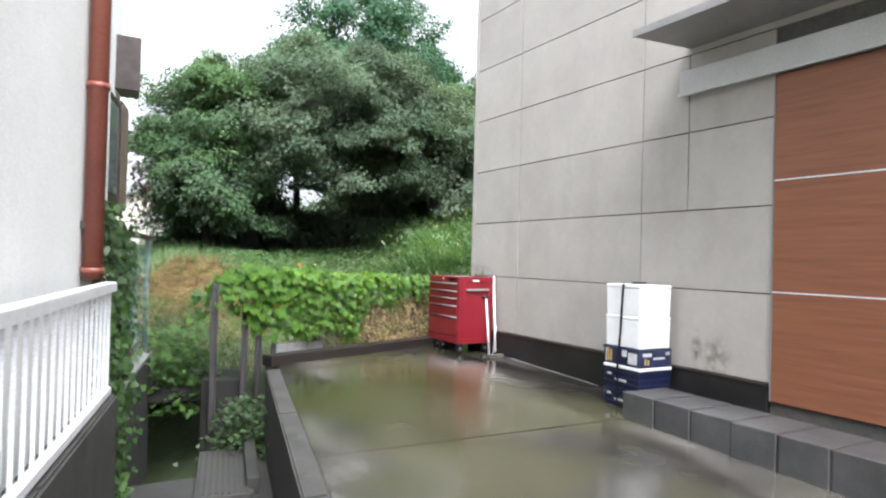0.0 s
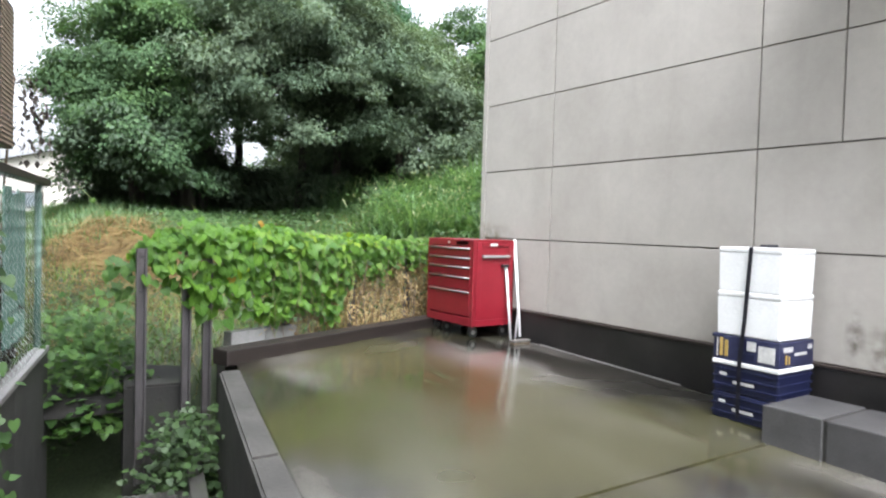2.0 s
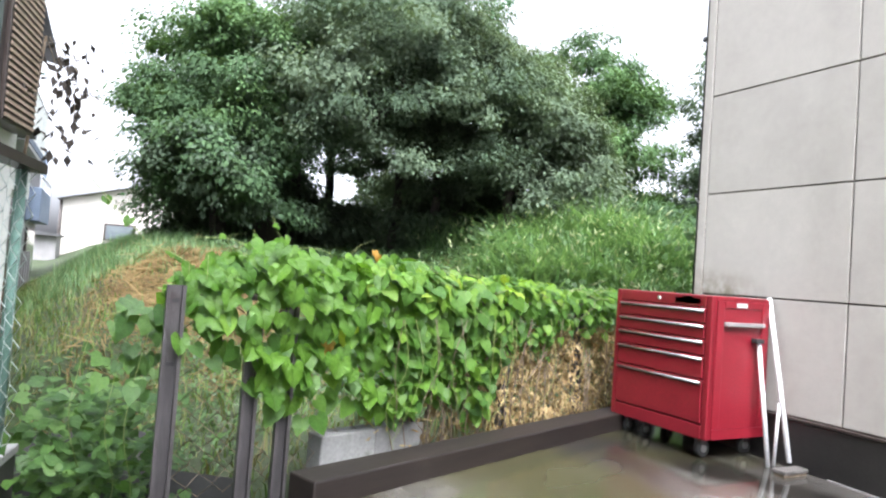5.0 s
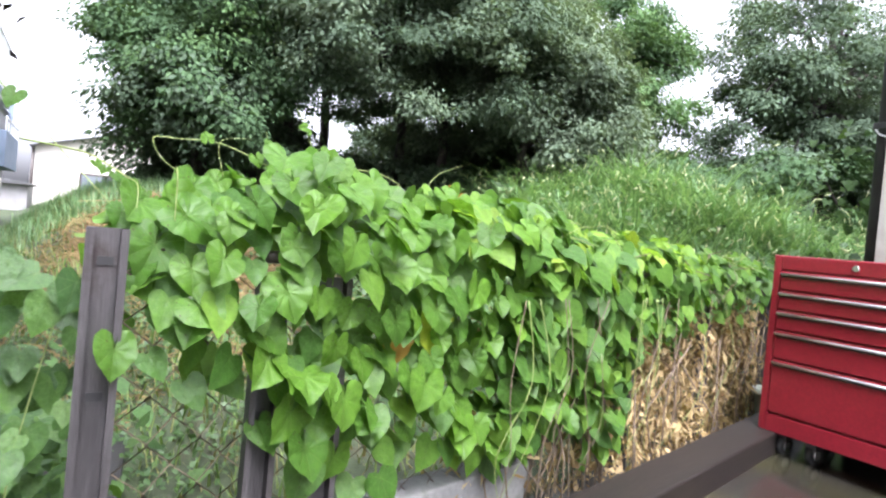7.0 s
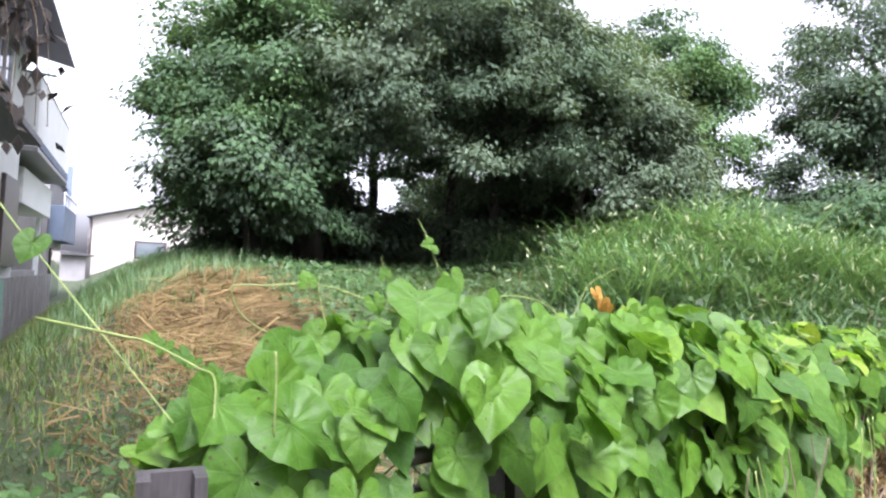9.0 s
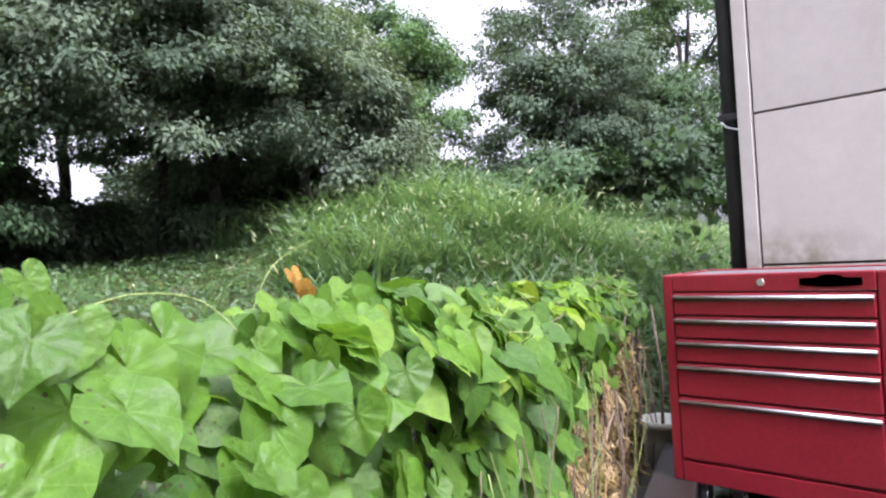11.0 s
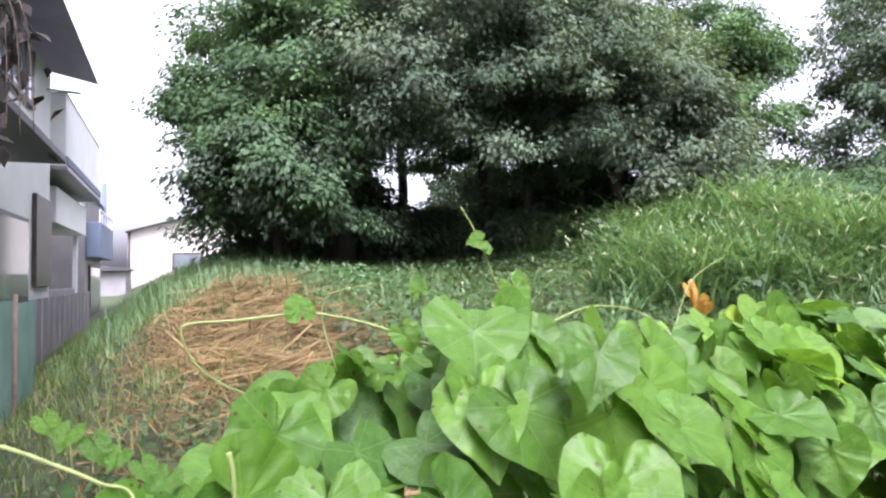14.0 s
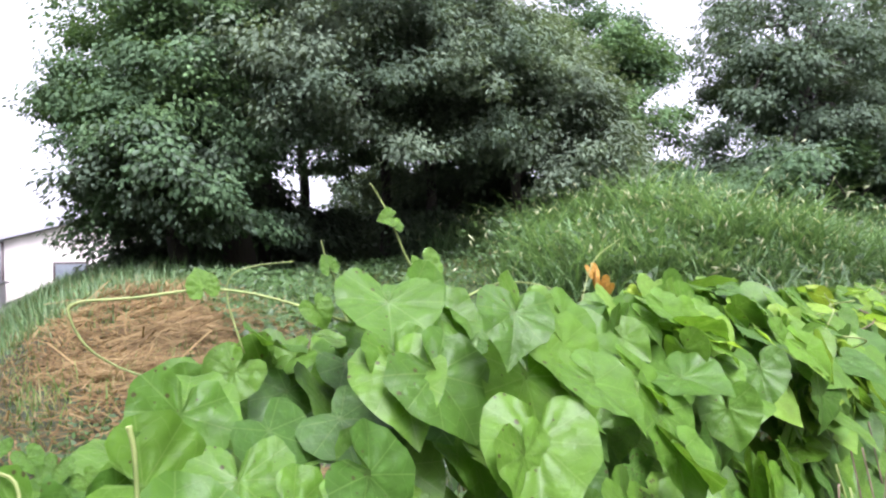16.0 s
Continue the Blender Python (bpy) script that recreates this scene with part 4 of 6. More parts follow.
# an inner mat of leaves, joined; then the outer leaves, each its own
p, n_, t_, s_ = vine_spots(0.06, 3.35, 0.046, 0.055, 0.10, 11)
p = p - np.array(FRONT) * rng.uniform(0.03, 0.10, (len(p), 1)) - np.array((0, 0, 1)) * rng.uniform(0.03, 0.07, (len(p), 1))
v, f, uv = scatter(HEART, HEART_T, p, n_, t_, s_, HEART_UV)
tagged(soup("inner_leaves", v, f, M["vine_far"], vine, uv, True), kind="stuff")
p, n_, t_, s_ = vine_spots(0.95, 3.35, 0.031, 0.055, 0.11, 12)
v, f, uv = scatter(HEART, HEART_T, p, n_, t_, s_, HEART_UV)
tagged(soup("small_leaves", v, f, M["vine_far"], vine, uv, True), kind="stuff")


# young yellow-green leaves along the top
p, n_, t_, s_ = vine_spots(0.75, 2.4, 0.055, 0.06, 0.10, 14)
ok = (p[:, 2] > 1.19) & (np.random.default_rng(15).uniform(0, 1, len(p)) < 0.75)
v, f, uv = scatter(HEART, HEART_T, p[ok] + np.array((0, 0, 0.012)), n_[ok], t_[ok], s_[ok], HEART_UV)
tagged(soup("young_leaves", v, f, M["young"], vine, uv, True), "young yellow-green leaves", kind="stuff")


def leaf_mesh(name, material, bend, seed):
    """One big leaf of its own: rings round the stalk, quilted between the veins, with a wavy, slightly bitten edge."""
    g = np.random.default_rng(seed)
    seg, rings = 32, 4
    pts, tris = [(0.0, 0.0, 0.0)], []
    ph = g.uniform(0, 6.28, 3)
    wide, lop = g.uniform(0.92, 1.1), g.normal(0, 0.04)
    bites = g.normal(0, 0.02, seg)
    bites[g.integers(seg)] -= 0.16 if seed % 3 == 0 else 0.0
    for k in range(1, rings + 1):
        for q in range(seg):
            a = 2 * math.pi * q / seg                        # 0: towards the tip
            turn = math.degrees(min(a, 2 * math.pi - a))     # 180: straight back, where the notch is
            r = float(np.interp(turn, [0, 11, 22, 34, 50, 75, 100, 125, 150, 165, 175, 180], [0.76, 0.65, 0.585, 0.55, 0.53, 0.515, 0.525, 0.56, 0.55, 0.43, 0.2, 0.07]))
            r *= (k / rings) * (1 + bites[q] * k / rings)
            x, y = r * math.sin(a) * wide * 1.02, r * math.cos(a)
            quilt = abs(math.sin(a * 4.5)) * 0.048 * (k / rings) ** 0.7
            edge = (k / rings) ** 3 * (0.04 * math.sin(3 * a + ph[0]) + 0.018 * math.sin(7 * a + ph[1]))
            z = quilt + edge + 0.28 * abs(x) ** 1.3 - bend * (0.4 * y * max(y, 0) + 0.3 * x * x) + lop * x
            pts.append((x, y + 0.05, z))
    for q in range(seg):
        tris.append((0, 1 + (q + 1) % seg, 1 + q))
        for k in range(rings - 1):
            i0, i1 = 1 + k * seg + q, 1 + k * seg + (q + 1) % seg
            tris += [(i0, i1, i1 + seg), (i0, i1 + seg, i0 + seg)]
    flat = [(0.5 + 0.5 * x / 0.6, STALK_V + y * 0.8) for x, y, z in pts]
    me = bpy.data.meshes.new(name)
    me.from_pydata(pts, [], tris)
    layer = me.uv_layers.new(name="uv")
    for lp in me.loops:
        layer.data[lp.index].uv = flat[lp.vertex_index]
    me.polygons.foreach_set("use_smooth", [True] * len(me.polygons))
    me.materials.append(material)
    return me


leaf_meshes = [leaf_mesh("leaf", M["vine"], 0.3 + 0.25 * (i % 4), 40 + i) for i in range(10)]
yellow_mesh, orange_mesh = leaf_mesh("leaf", M["yellow"], 0.4, 60), leaf_mesh("leaf", M["orange"], 0.9, 61)


def place_leaf(me, p, normal, tip, size, parent, label=""):
    r, t, n = [Vector(q[0]) for q in frames_of(np.array(normal, float)[None], np.array(tip, float)[None])]
    ob = new("leaf", me)
    m = Matrix((r, t, n)).transposed().to_4x4()
    m.translation = Vector(p)
    ob.matrix_world = m @ Matrix.Diagonal((size, size, size, 1))
    ob.parent = parent
    return tagged(ob, label)


p, n_, t_, s_ = vine_spots(0.05, 1.30, 0.0585, 0.05, 0.092, 13)
for i in range(len(p)):
    place_leaf(leaf_meshes[i % 10], p[i], n_[i], t_[i], s_[i], vine)
for q, nn in (((2.36, 8.02, 1.315), (0.2, -0.5, 0.8)), ((2.44, 8.05, 1.30), (0.3, -0.6, 0.7)), ((2.30, 7.98, 1.26), (0.2, -0.8, 0.6)), ((2.05, 7.72, 1.03), (0.3, -0.9, 0.2)), ((2.52, 8.02, 1.24), (0.4, -0.7, 0.5))):
    place_leaf(yellow_mesh, q, nn, (0.1, -0.5, -0.7), 0.095, vine, "yellowed heart-shaped leaf")
place_leaf(orange_mesh, (1.955, 7.705, 1.02), (0.3, -0.95, 0.1), (0.08, 0, -1), 0.10, vine, "withered orange leaf")
for k in range(4):
    place_leaf(orange_mesh, (2.31 + 0.008 * k, 8.15 - 0.004 * k, 1.385 - 0.012 * k), (0.4 * math.sin(2 * k), -0.7, 0.3 * math.cos(k)), (0.2 * math.cos(3 * k), 0.1, -1), 0.032, vine, "withered orange leaf")


def tendril(pts, r, leaves=(), parent=None, material="stem"):
    bm = bmesh.new()
    fine = []
    P = [Vector(q) for q in pts]
    for i in range(len(P) - 1):
        p0, p1, p2, p3 = P[max(i - 1, 0)], P[i], P[i + 1], P[min(i + 2, len(P) - 1)]
        for k in range(6):
            s = k / 6
            fine.append(0.5 * ((2 * p1) + (p2 - p0) * s + (2 * p0 - 5 * p1 + 4 * p2 - p3) * s * s + (3 * p1 - p0 - 3 * p2 + p3) * s ** 3))
    fine.append(P[-1])
    tube(bm, fine, r * 0.5, 6, 0.55)
    part("tendril", bm, M[material], parent)
    for q, nn, tt, s in leaves:
        place_leaf(leaf_meshes[int(abs(q[0] * 100)) % 10], q, nn, tt, s, parent)


tendril([(1.80, 7.82, 1.28), (1.809, 7.87, 1.373), (1.783, 7.88, 1.397), (1.764, 7.88, 1.437), (1.749, 7.88, 1.47), (1.733, 7.88, 1.495)], 0.0035,
        [((1.755, 7.875, 1.455), (0, -0.9, 0.4), (-1, 0, -0.2), 0.022), ((1.760, 7.875, 1.447), (0.2, -0.8, 0.5), (0.6, 0, 0.7), 0.02), ((1.795, 7.87, 1.40), (0.1, -0.9, 0.4), (0.3, -0.2, -0.7), 0.04)], vine)
tendril([(1.659, 7.78, 1.347), (1.592, 7.78, 1.372), (1.538, 7.78, 1.383), (1.478, 7.78, 1.379), (1.436, 7.78, 1.377), (1.433, 7.78, 1.364), (1.445, 7.78, 1.341), (1.468, 7.78, 1.323), (1.498, 7.78, 1.309)], 0.0028,
        [((1.53, 7.775, 1.385), (0, -1, 0.3), (-0.2, 0, 1), 0.025), ((1.628, 7.775, 1.362), (0, -1, 0.4), (0.3, 0, -0.8), 0.028)], vine)
tendril([(1.687, 7.84, 1.33), (1.676, 7.85, 1.386), (1.669, 7.85, 1.401), (1.662, 7.85, 1.428)], 0.0026, [((1.668, 7.845, 1.40), (0, -1, 0.2), (-0.3, 0, 1), 0.02)], vine)
tendril([(1.578, 7.84, 1.32), (1.566, 7.85, 1.37), (1.569, 7.85, 1.393), (1.59, 7.85, 1.403), (1.632, 7.85, 1.407)], 0.0018, (), vine)
tendril([(1.82, 7.83, 1.36), (1.90, 7.86, 1.375), (1.98, 7.86, 1.36), (2.02, 7.82, 1.30), (2.03, 7.80, 1.24)], 0.0025, (), vine)
tendril([(1.458, 7.6, 1.311), (1.461, 7.6, 1.289), (1.462, 7.6, 1.22)], 0.0035, (), vine)
tendril([(2.10, 7.95, 1.33), (2.16, 7.98, 1.40), (2.25, 8.0, 1.44)], 0.002, (), vine)
side_leaves = [((1.337 + 0.017 * k, 7.75 - 0.004 * k, 1.312 - 0.0095 * k), (0.1 * (-1) ** k, -0.75, 0.65), (0.3 * (-1) ** k, -0.3, -0.6), 0.017 + 0.003 * (k % 3)) for k in range(8)]
tendril([(1.22, 7.72, 1.335), (1.304, 7.65, 1.323), (1.33, 7.65, 1.317), (1.358, 7.65, 1.303), (1.384, 7.65, 1.288), (1.404, 7.65, 1.272), (1.40, 7.62, 1.20)], 0.0035, side_leaves, vine)
tendril([(1.03, 8.1, 1.62), (1.15, 7.9, 1.47), (1.25, 7.75, 1.36), (1.36, 7.60, 1.24)], 0.003, [((1.12, 7.95, 1.50), (0, -0.9, 0.5), (0.3, -0.2, -0.8), 0.035), ((1.2, 7.82, 1.42), (0, -0.9, 0.5), (-0.3, -0.2, -0.8), 0.04)], vine)

# runners that wind through the leaves along the top and down the front
g = np.random.default_rng(90)
for i in range(26):
    u0 = 1.05 + 1.9 * g.uniform()
    off, z0 = g.uniform(-0.12, 0.15), float(np.interp(u0, [0.1, 0.4, 0.9, 1.5, 3.4], [1.22, 1.34, 1.31, 1.27, 1.24]))
    way = g.choice([-1, 1])
    pts = []
    for k in range(5):
        q = FENCE[0] + FENCE[1] * (u0 + way * 0.075 * k + g.normal(0, 0.015)) + FRONT * (off + g.normal(0, 0.025))
        pts.append((q.x, q.y, z0 + 0.035 * math.sin(0.8 * k + i) + g.normal(0, 0.008) - (0.05 * k if i % 3 == 0 else 0.0)))
    tendril(pts, g.uniform(0.0022, 0.004), (), vine, "twig" if i % 4 == 0 else "stem")
for i in range(16):
    u0 = 0.9 + 2.2 * g.uniform()
    q = FENCE[0] + FENCE[1] * u0 + FRONT * (0.13 + g.uniform(0, 0.05))
    tendril([(q.x, q.y, 1.1), (q.x + g.normal(0, 0.03), q.y - 0.01, 0.9), (q.x + g.normal(0, 0.05), q.y, 0.72), (q.x + g.normal(0, 0.06), q.y + 0.02, 0.55)], 0.003, (), vine, "stem" if i % 2 else "twig")

# a smaller vine climbing past the first post, over the alley's weeds
side_vine = thing("vine", "loose bright vine hanging beside the first fence post", "vine")
g = np.random.default_rng(21)
k = 34
p = np.stack([g.normal(1.23, 0.05, k), g.normal(7.72, 0.1, k), g.uniform(0.84, 1.14, k)], 1)
p[:, 0] += 0.1 * (p[:, 2] - 0.8)
v, f, uv = scatter(HEART, HEART_T, p, np.array((0.1, -0.9, 0.5)) + g.normal(0, 0.3, (k, 3)), np.array((0, -0.2, -1.0)) + g.normal(0, 0.35, (k, 3)), g.uniform(0.04, 0.08, k), HEART_UV)
tagged(soup("hanging_leaves", v, f, M["brightweeds"], side_vine, uv, True), kind="stuff")
for a, b in ((1.08, 7.95), (1.2, 7.8), (1.26, 7.72)):
    tendril([(a, b + 0.3, 0.19), (a + 0.03, b + 0.15, 0.4), (a - 0.02, b - 0.03, 0.7), (a + 0.05, b, 1.1)], 0.004, (), side_vine)

# dead leaves and stalks that hang on the lower fence
dead = thing("dead_creeper", "curtain of dry brown creeper leaves on the lower fence", "dead creeper")
k = 15000
u = g.uniform(0.9, 3.3, k)
zz = g.uniform(0.40, 1.04, k)
p = np.array(FENCE[0]) + np.array(FENCE[1]) * u[:, None] + np.array(FRONT) * (g.uniform(-0.1, 0.07, k) + 0.06 * (1.1 - zz) * smooth(1.2, 2.0, u) - 0.05)[:, None]
p[:, 2] = zz
keep = g.uniform(0, 1, k) < smooth(1.2, 1.9, u) * 0.75 + 0.16
p = p[keep]
slim = np.array([(0.05, 0, 0), (0.07, 0.5, 0.03), (0.0, 1.0, 0), (-0.07, 0.5, 0.03)])
v, f, _ = scatter(slim, [(0, 1, 2), (0, 2, 3)], p[::2], np.array(FRONT) + g.normal(0, 0.6, p[::2].shape), np.array((0, 0, -0.9)) + g.normal(0, 0.55, p[::2].shape), g.uniform(0.03, 0.095, len(p[::2])))
tagged(soup("dry_straw", v, f, M["dead"], dead), kind="stuff")
p = p[1::3]
v, f, _ = scatter(LEAF, LEAF_T, p, np.array(FRONT) + g.normal(0, 0.6, p.shape), np.array((0, 0, -0.8)) + g.normal(0, 0.7, p.shape), g.uniform(0.016, 0.05, len(p)))
tagged(soup("dry_leaves", v, f, M["dead"], dead), kind="stuff")
for i in range(70):
    q = FENCE[0] + FENCE[1] * g.uniform(1.1, 3.3) + FRONT * g.uniform(-0.08, 0.09)
    zt = g.uniform(0.75, 1.1)
    tube_bm = bmesh.new() if i == 0 else tube_bm
    tube(tube_bm, [(q.x, q.y, 0.3), (q.x + g.normal(0, 0.05), q.y + g.normal(0, 0.03), 0.3 + (zt - 0.3) * 0.5), (q.x + g.normal(0, 0.09), q.y + g.normal(0, 0.03), zt)], 0.0028, 4)
tagged(part("stalk_litter", tube_bm, M["twig"], dead), kind="stuff")

# ---- plants on the land behind ----


def blades(x, y, h, lean, width, g, segs=3):
    """Grass blades: strips that rise and bow over."""
    n = len(x)
    a = g.uniform(0, 2 * np.pi, n)
    bow = np.stack([np.cos(a), np.sin(a)], 1) * (lean * h)[:, None]
    sidev = np.stack([-np.sin(a), np.cos(a)], 1)
    z0 = ground_z(x, y)
    vs = []
    for k in range(segs + 1):
        t = k / segs
        c = np.stack([x, y], 1) + bow * t ** 1.8
        z = z0 + h * (t - 0.32 * lean * t ** 2.4) - 0.02
        w = width * (1 - t) ** 0.7 * 0.5
        if k < segs:
            vs += [np.column_stack([c - sidev * w[:, None], z]), np.column_stack([c + sidev * w[:, None], z])]
        else:
            vs.append(np.column_stack([c, z]))
    m = 2 * segs + 1
    verts = np.stack(vs, 1).reshape(-1, 3)
    tri = []
    for k in range(segs - 1):
        tri += [(2 * k, 2 * k + 1, 2 * k + 3), (2 * k, 2 * k + 3, 2 * k + 2)]
    tri.append((2 * segs - 2, 2 * segs - 1, 2 * segs))
    faces = (np.array(tri)[None] + (np.arange(n) * m)[:, None, None]).reshape(-1, 3)
    tips = vs[-1]
    return verts, faces, tips


def field(name, label, category, material, n, inside, h0, h1, lean, width, seed, tuft=1):
    """A stand of grass where inside(x, y) says so (a chance from 0 to 1), in tufts that fan out."""
    g = np.random.default_rng(seed)
    m = n // tuft
    x, y = g.uniform(-1, 17, m * 5), g.uniform(8.2, 24, m * 5)
    ok = np.where(g.uniform(0, 1, m * 5) < inside(x, y))[0][:m]
    x, y = np.repeat(x[ok], tuft), np.repeat(y[ok], tuft)
    swell = 0.5 + 0.5 * np.sin(1.9 * x + 1.1 * y) * np.sin(1.5 * y - 0.9 * x + 1.0)
    own = np.repeat(g.uniform(0.5, 1.35, len(ok)), tuft)
    h = (h0 + (h1 - h0) * g.uniform(0, 1, len(x)) ** 0.9) * (0.65 + 0.5 * swell) * own
    x, y = x + g.normal(0, 0.05 * min(tuft, 2), len(x)), y + g.normal(0, 0.05 * min(tuft, 2), len(x))
    v, f, tips = blades(x, y, h, g.uniform(0.25, 1.0, len(x)) * lean, g.uniform(0.6, 1.3, len(x)) * width, g, 3 if h1 > 0.5 else 2)
    ob = soup(name, v, f, M[material])
    tagged(ob, label, category, kind="stuff")
    return tips


def mound(x, y):
    s = y - fence_y(np.clip(x, 0.5, 5))
    side = 5.7 + 0.2 * (y - 11) + 0.5 * np.sin(1.7 * y)
    return np.clip(smooth(0, 1.2, x - side) * smooth(0.5, 2, s) * (1 - smooth(17, 20, y)) + 0.05 * smooth(-1.6, 0, x - side) * smooth(0.8, 2, s) * (y < 14), 0, 1)


tips = field("tall_grass", "tall arching green grass on the mound", "grass", "grass", 58000, mound, 0.3, 1.0, 1.7, 0.03, 31, 14)
sel = rng.choice(len(tips), 3600, replace=False)
hp = tips[sel] + np.array((0, 0, 0.05))
spike = np.array([(0, 0, 0), (0.10, 0.4, 0.0), (0, 1, 0.05), (-0.10, 0.4, 0.0), (0, 0.4, 0.10)])
v, f, _ = scatter(spike, [(0, 1, 4), (1, 2, 4), (2, 3, 4), (3, 0, 4), (0, 3, 1), (1, 3, 2)], hp, rng.normal(0, 1, hp.shape) * np.array((1, 1, 0.3)),
                  np.array((0, 0, 0.5)) + rng.normal(0, 0.7, hp.shape), rng.uniform(0.09, 0.15, len(hp)))
tagged(soup("grass_seed_heads", v, f, M["seed"]), "pale drooping foxtail seed heads over the grass", "grass", kind="stuff")


def bank_lawn(x, y):
    s = y - fence_y(np.clip(x, 0.5, 5))
    return np.clip(smooth(-0.6, 0.3, x + 0.12 * np.clip(y - 12, -3, 3)) * smooth(0.25, 0.9, s) * (1 - 0.85 * hay(x, y)) * (1 - smooth(7, 10, x)) * ((x > 1.6) | (y > 9.8)), 0, 1)


def hay(x, y):
    return np.exp(-(((x - 2.05) / 0.88) ** 2 + ((y - 13.2) / 1.7) ** 2) ** 2) * (0.35 + 0.65 * (np.sin(2.1 * x + 3.3 * y) * np.sin(3.7 * x - 1.3 * y) > -0.35))


field("short_grass", "short grass and clover on the bank", "grass", "lawn", 80000, bank_lawn, 0.05, 0.20, 0.8, 0.013, 32)
field("bank_grass", "fresh green grass tufts on the far bank", "grass", "grass", 20000, lambda x, y: smooth(0.0, 0.7, x) * (1 - smooth(3.5, 5, x)) * smooth(13.4, 15.0, y), 0.15, 0.34, 0.6, 0.014, 33)
# the heap of cut straw
n = 24000
g = np.random.default_rng(34)
x, y = g.uniform(0, 5, n * 4), g.uniform(10, 16.5, n * 4)
ok = np.where(g.uniform(0, 1, n * 4) < hay(x, y))[0][:n]
x, y = x[ok], y[ok]
z = ground_z(x, y) + 0.015 + 0.10 * g.uniform(0, 1, len(x)) ** 2
d = np.stack([0.8 + g.normal(0, 0.5, len(x)), -0.5 + g.normal(0, 0.6, len(x)), g.normal(0, 0.13, len(x)) - 0.1], 1)
loose = 1500
x[:loose], y[:loose] = g.normal(1.7, 0.5, loose), g.uniform(9.8, 12.2, loose)
z[:loose] = ground_z(x[:loose], y[:loose]) + 0.03
thin = np.array([(0.02, 0, 0), (0.02, 1, 0), (-0.02, 1, 0), (-0.02, 0, 0)])
v, f, _ = scatter(thin, LEAF_T, np.column_stack([x, y, z]), np.array((0, -0.3, 1.0)) + g.normal(0, 0.25, (len(x), 3)), d, g.uniform(0.1, 0.34, len(x)))
tagged(soup("straw", v, f, M["straw"]), "heap of cut dry straw on the bank", "straw", kind="stuff")


def weeds(name, label, material, n, sampler, size, seed, heart_leaf=False):
    g = np.random.default_rng(seed)
    x, y, h = sampler(g, n)
    p = np.column_stack([x, y, ground_z(x, y) + h])
    nn = np.array((0, -0.35, 1.0)) + g.normal(0, 0.4, p.shape)
    tt = g.normal(0, 1, p.shape)
    sz = g.uniform(0.7, 1.3, n) * size
    if heart_leaf:
        v, f, uv = scatter(HEART, HEART_T, p, nn, tt, sz, HEART_UV)
        ob = soup(name, v, f, M[material], None, uv, True)
    else:
        v, f, _ = scatter(LEAF, LEAF_T, p, nn, tt, sz)
        ob = soup(name, v, f, M[material])
    return tagged(ob, label, "weeds", kind="stuff")


weeds("ground_creeper", "carpet of low green creeper behind the fence", "creeper", 30000,
      lambda g, n: (g.uniform(2.6, 9.5, n), g.uniform(8.9, 18, n), 0.02 + 0.2 * g.uniform(0, 1, n) ** 2), 0.075, 41)
weeds("mound_weeds", "broad-leaved weeds among the tall grass", "creeper", 3200,
      lambda g, n: (g.uniform(6.4, 14.5, n), g.uniform(10.2, 15.5, n), 0.15 + 0.5 * g.uniform(0, 1, n)), 0.075, 47, True)
weeds("low_weeds", "mixed low weeds on the near bank", "creeper", 2600,
      lambda g, n: (g.normal(1.6, 0.45, n), g.uniform(9.0, 11.3, n), 0.02 + 0.16 * g.uniform(0, 1, n) ** 2), 0.04, 42)
weeds("alley_weeds", "leafy weeds at the foot of the fence posts", "weeds", 1100,
      lambda g, n: (g.normal(1.58, 0.15, n), g.normal(7.25, 0.2, n), 0.03 + 0.42 * g.uniform(0, 1, n) ** 1.6), 0.038, 43, True)
def over_culvert(g, n):
    x, y = g.normal(1.14, 0.17, n), 7.92 + np.abs(g.normal(0, 0.6, n))
    return x, y, np.where(y < 8.1, -0.05, 0.12) + 0.6 * g.uniform(0, 1, n) ** 1.4 - ground_z(x, y)


weeds("ditch_weeds", "bright broad-leaved weeds over the ditch", "brightweeds", 1100,
      over_culvert, 0.055, 44, True)
weeds("wall_weeds", "weeds at the foot of the boundary wall", "brightweeds", 260,
      lambda g, n: (side_x(5.0) + 0.12 + np.abs(g.normal(0, 0.08, n)), g.normal(5.5, 0.5, n), 0.02 + 0.35 * g.uniform(0, 1, n) ** 2), 0.06, 45, True)

# shrub stems beside the drainpipe
shrub = thing("shrub", "tall thin weeds with broad leaves by the drainpipe", "shrub")
for i in range(7):
    a, b = 4.62 + 0.05 * i, 8.30 + 0.07 * (i % 3)
    z0 = float(ground_z(a, b))
    part("stem", tube(bmesh.new(), [(a, b, z0), (a + 0.04, b, z0 + 0.8), (a - 0.03, b + 0.03, z0 + 1.5)], 0.008, 5, 0.5), M["stem"], shrub)
k = 100
g = np.random.default_rng(46)
p = np.stack([g.uniform(4.54, 4.86, k), g.normal(8.38, 0.1, k), 0.9 + g.uniform(0, 1.1, k)], 1)
v, f, uv = scatter(HEART, HEART_T, p, np.array((-0.5, -0.6, 0.6)) + g.normal(0, 0.4, (k, 3)), np.array((0, 0, -1.0)) + g.normal(0, 0.6, (k, 3)), g.uniform(0.03, 0.065, k), HEART_UV)
tagged(soup("leaves", v, f, M["brightweeds"], shrub, uv, True), kind="stuff")

# ---- trees ----


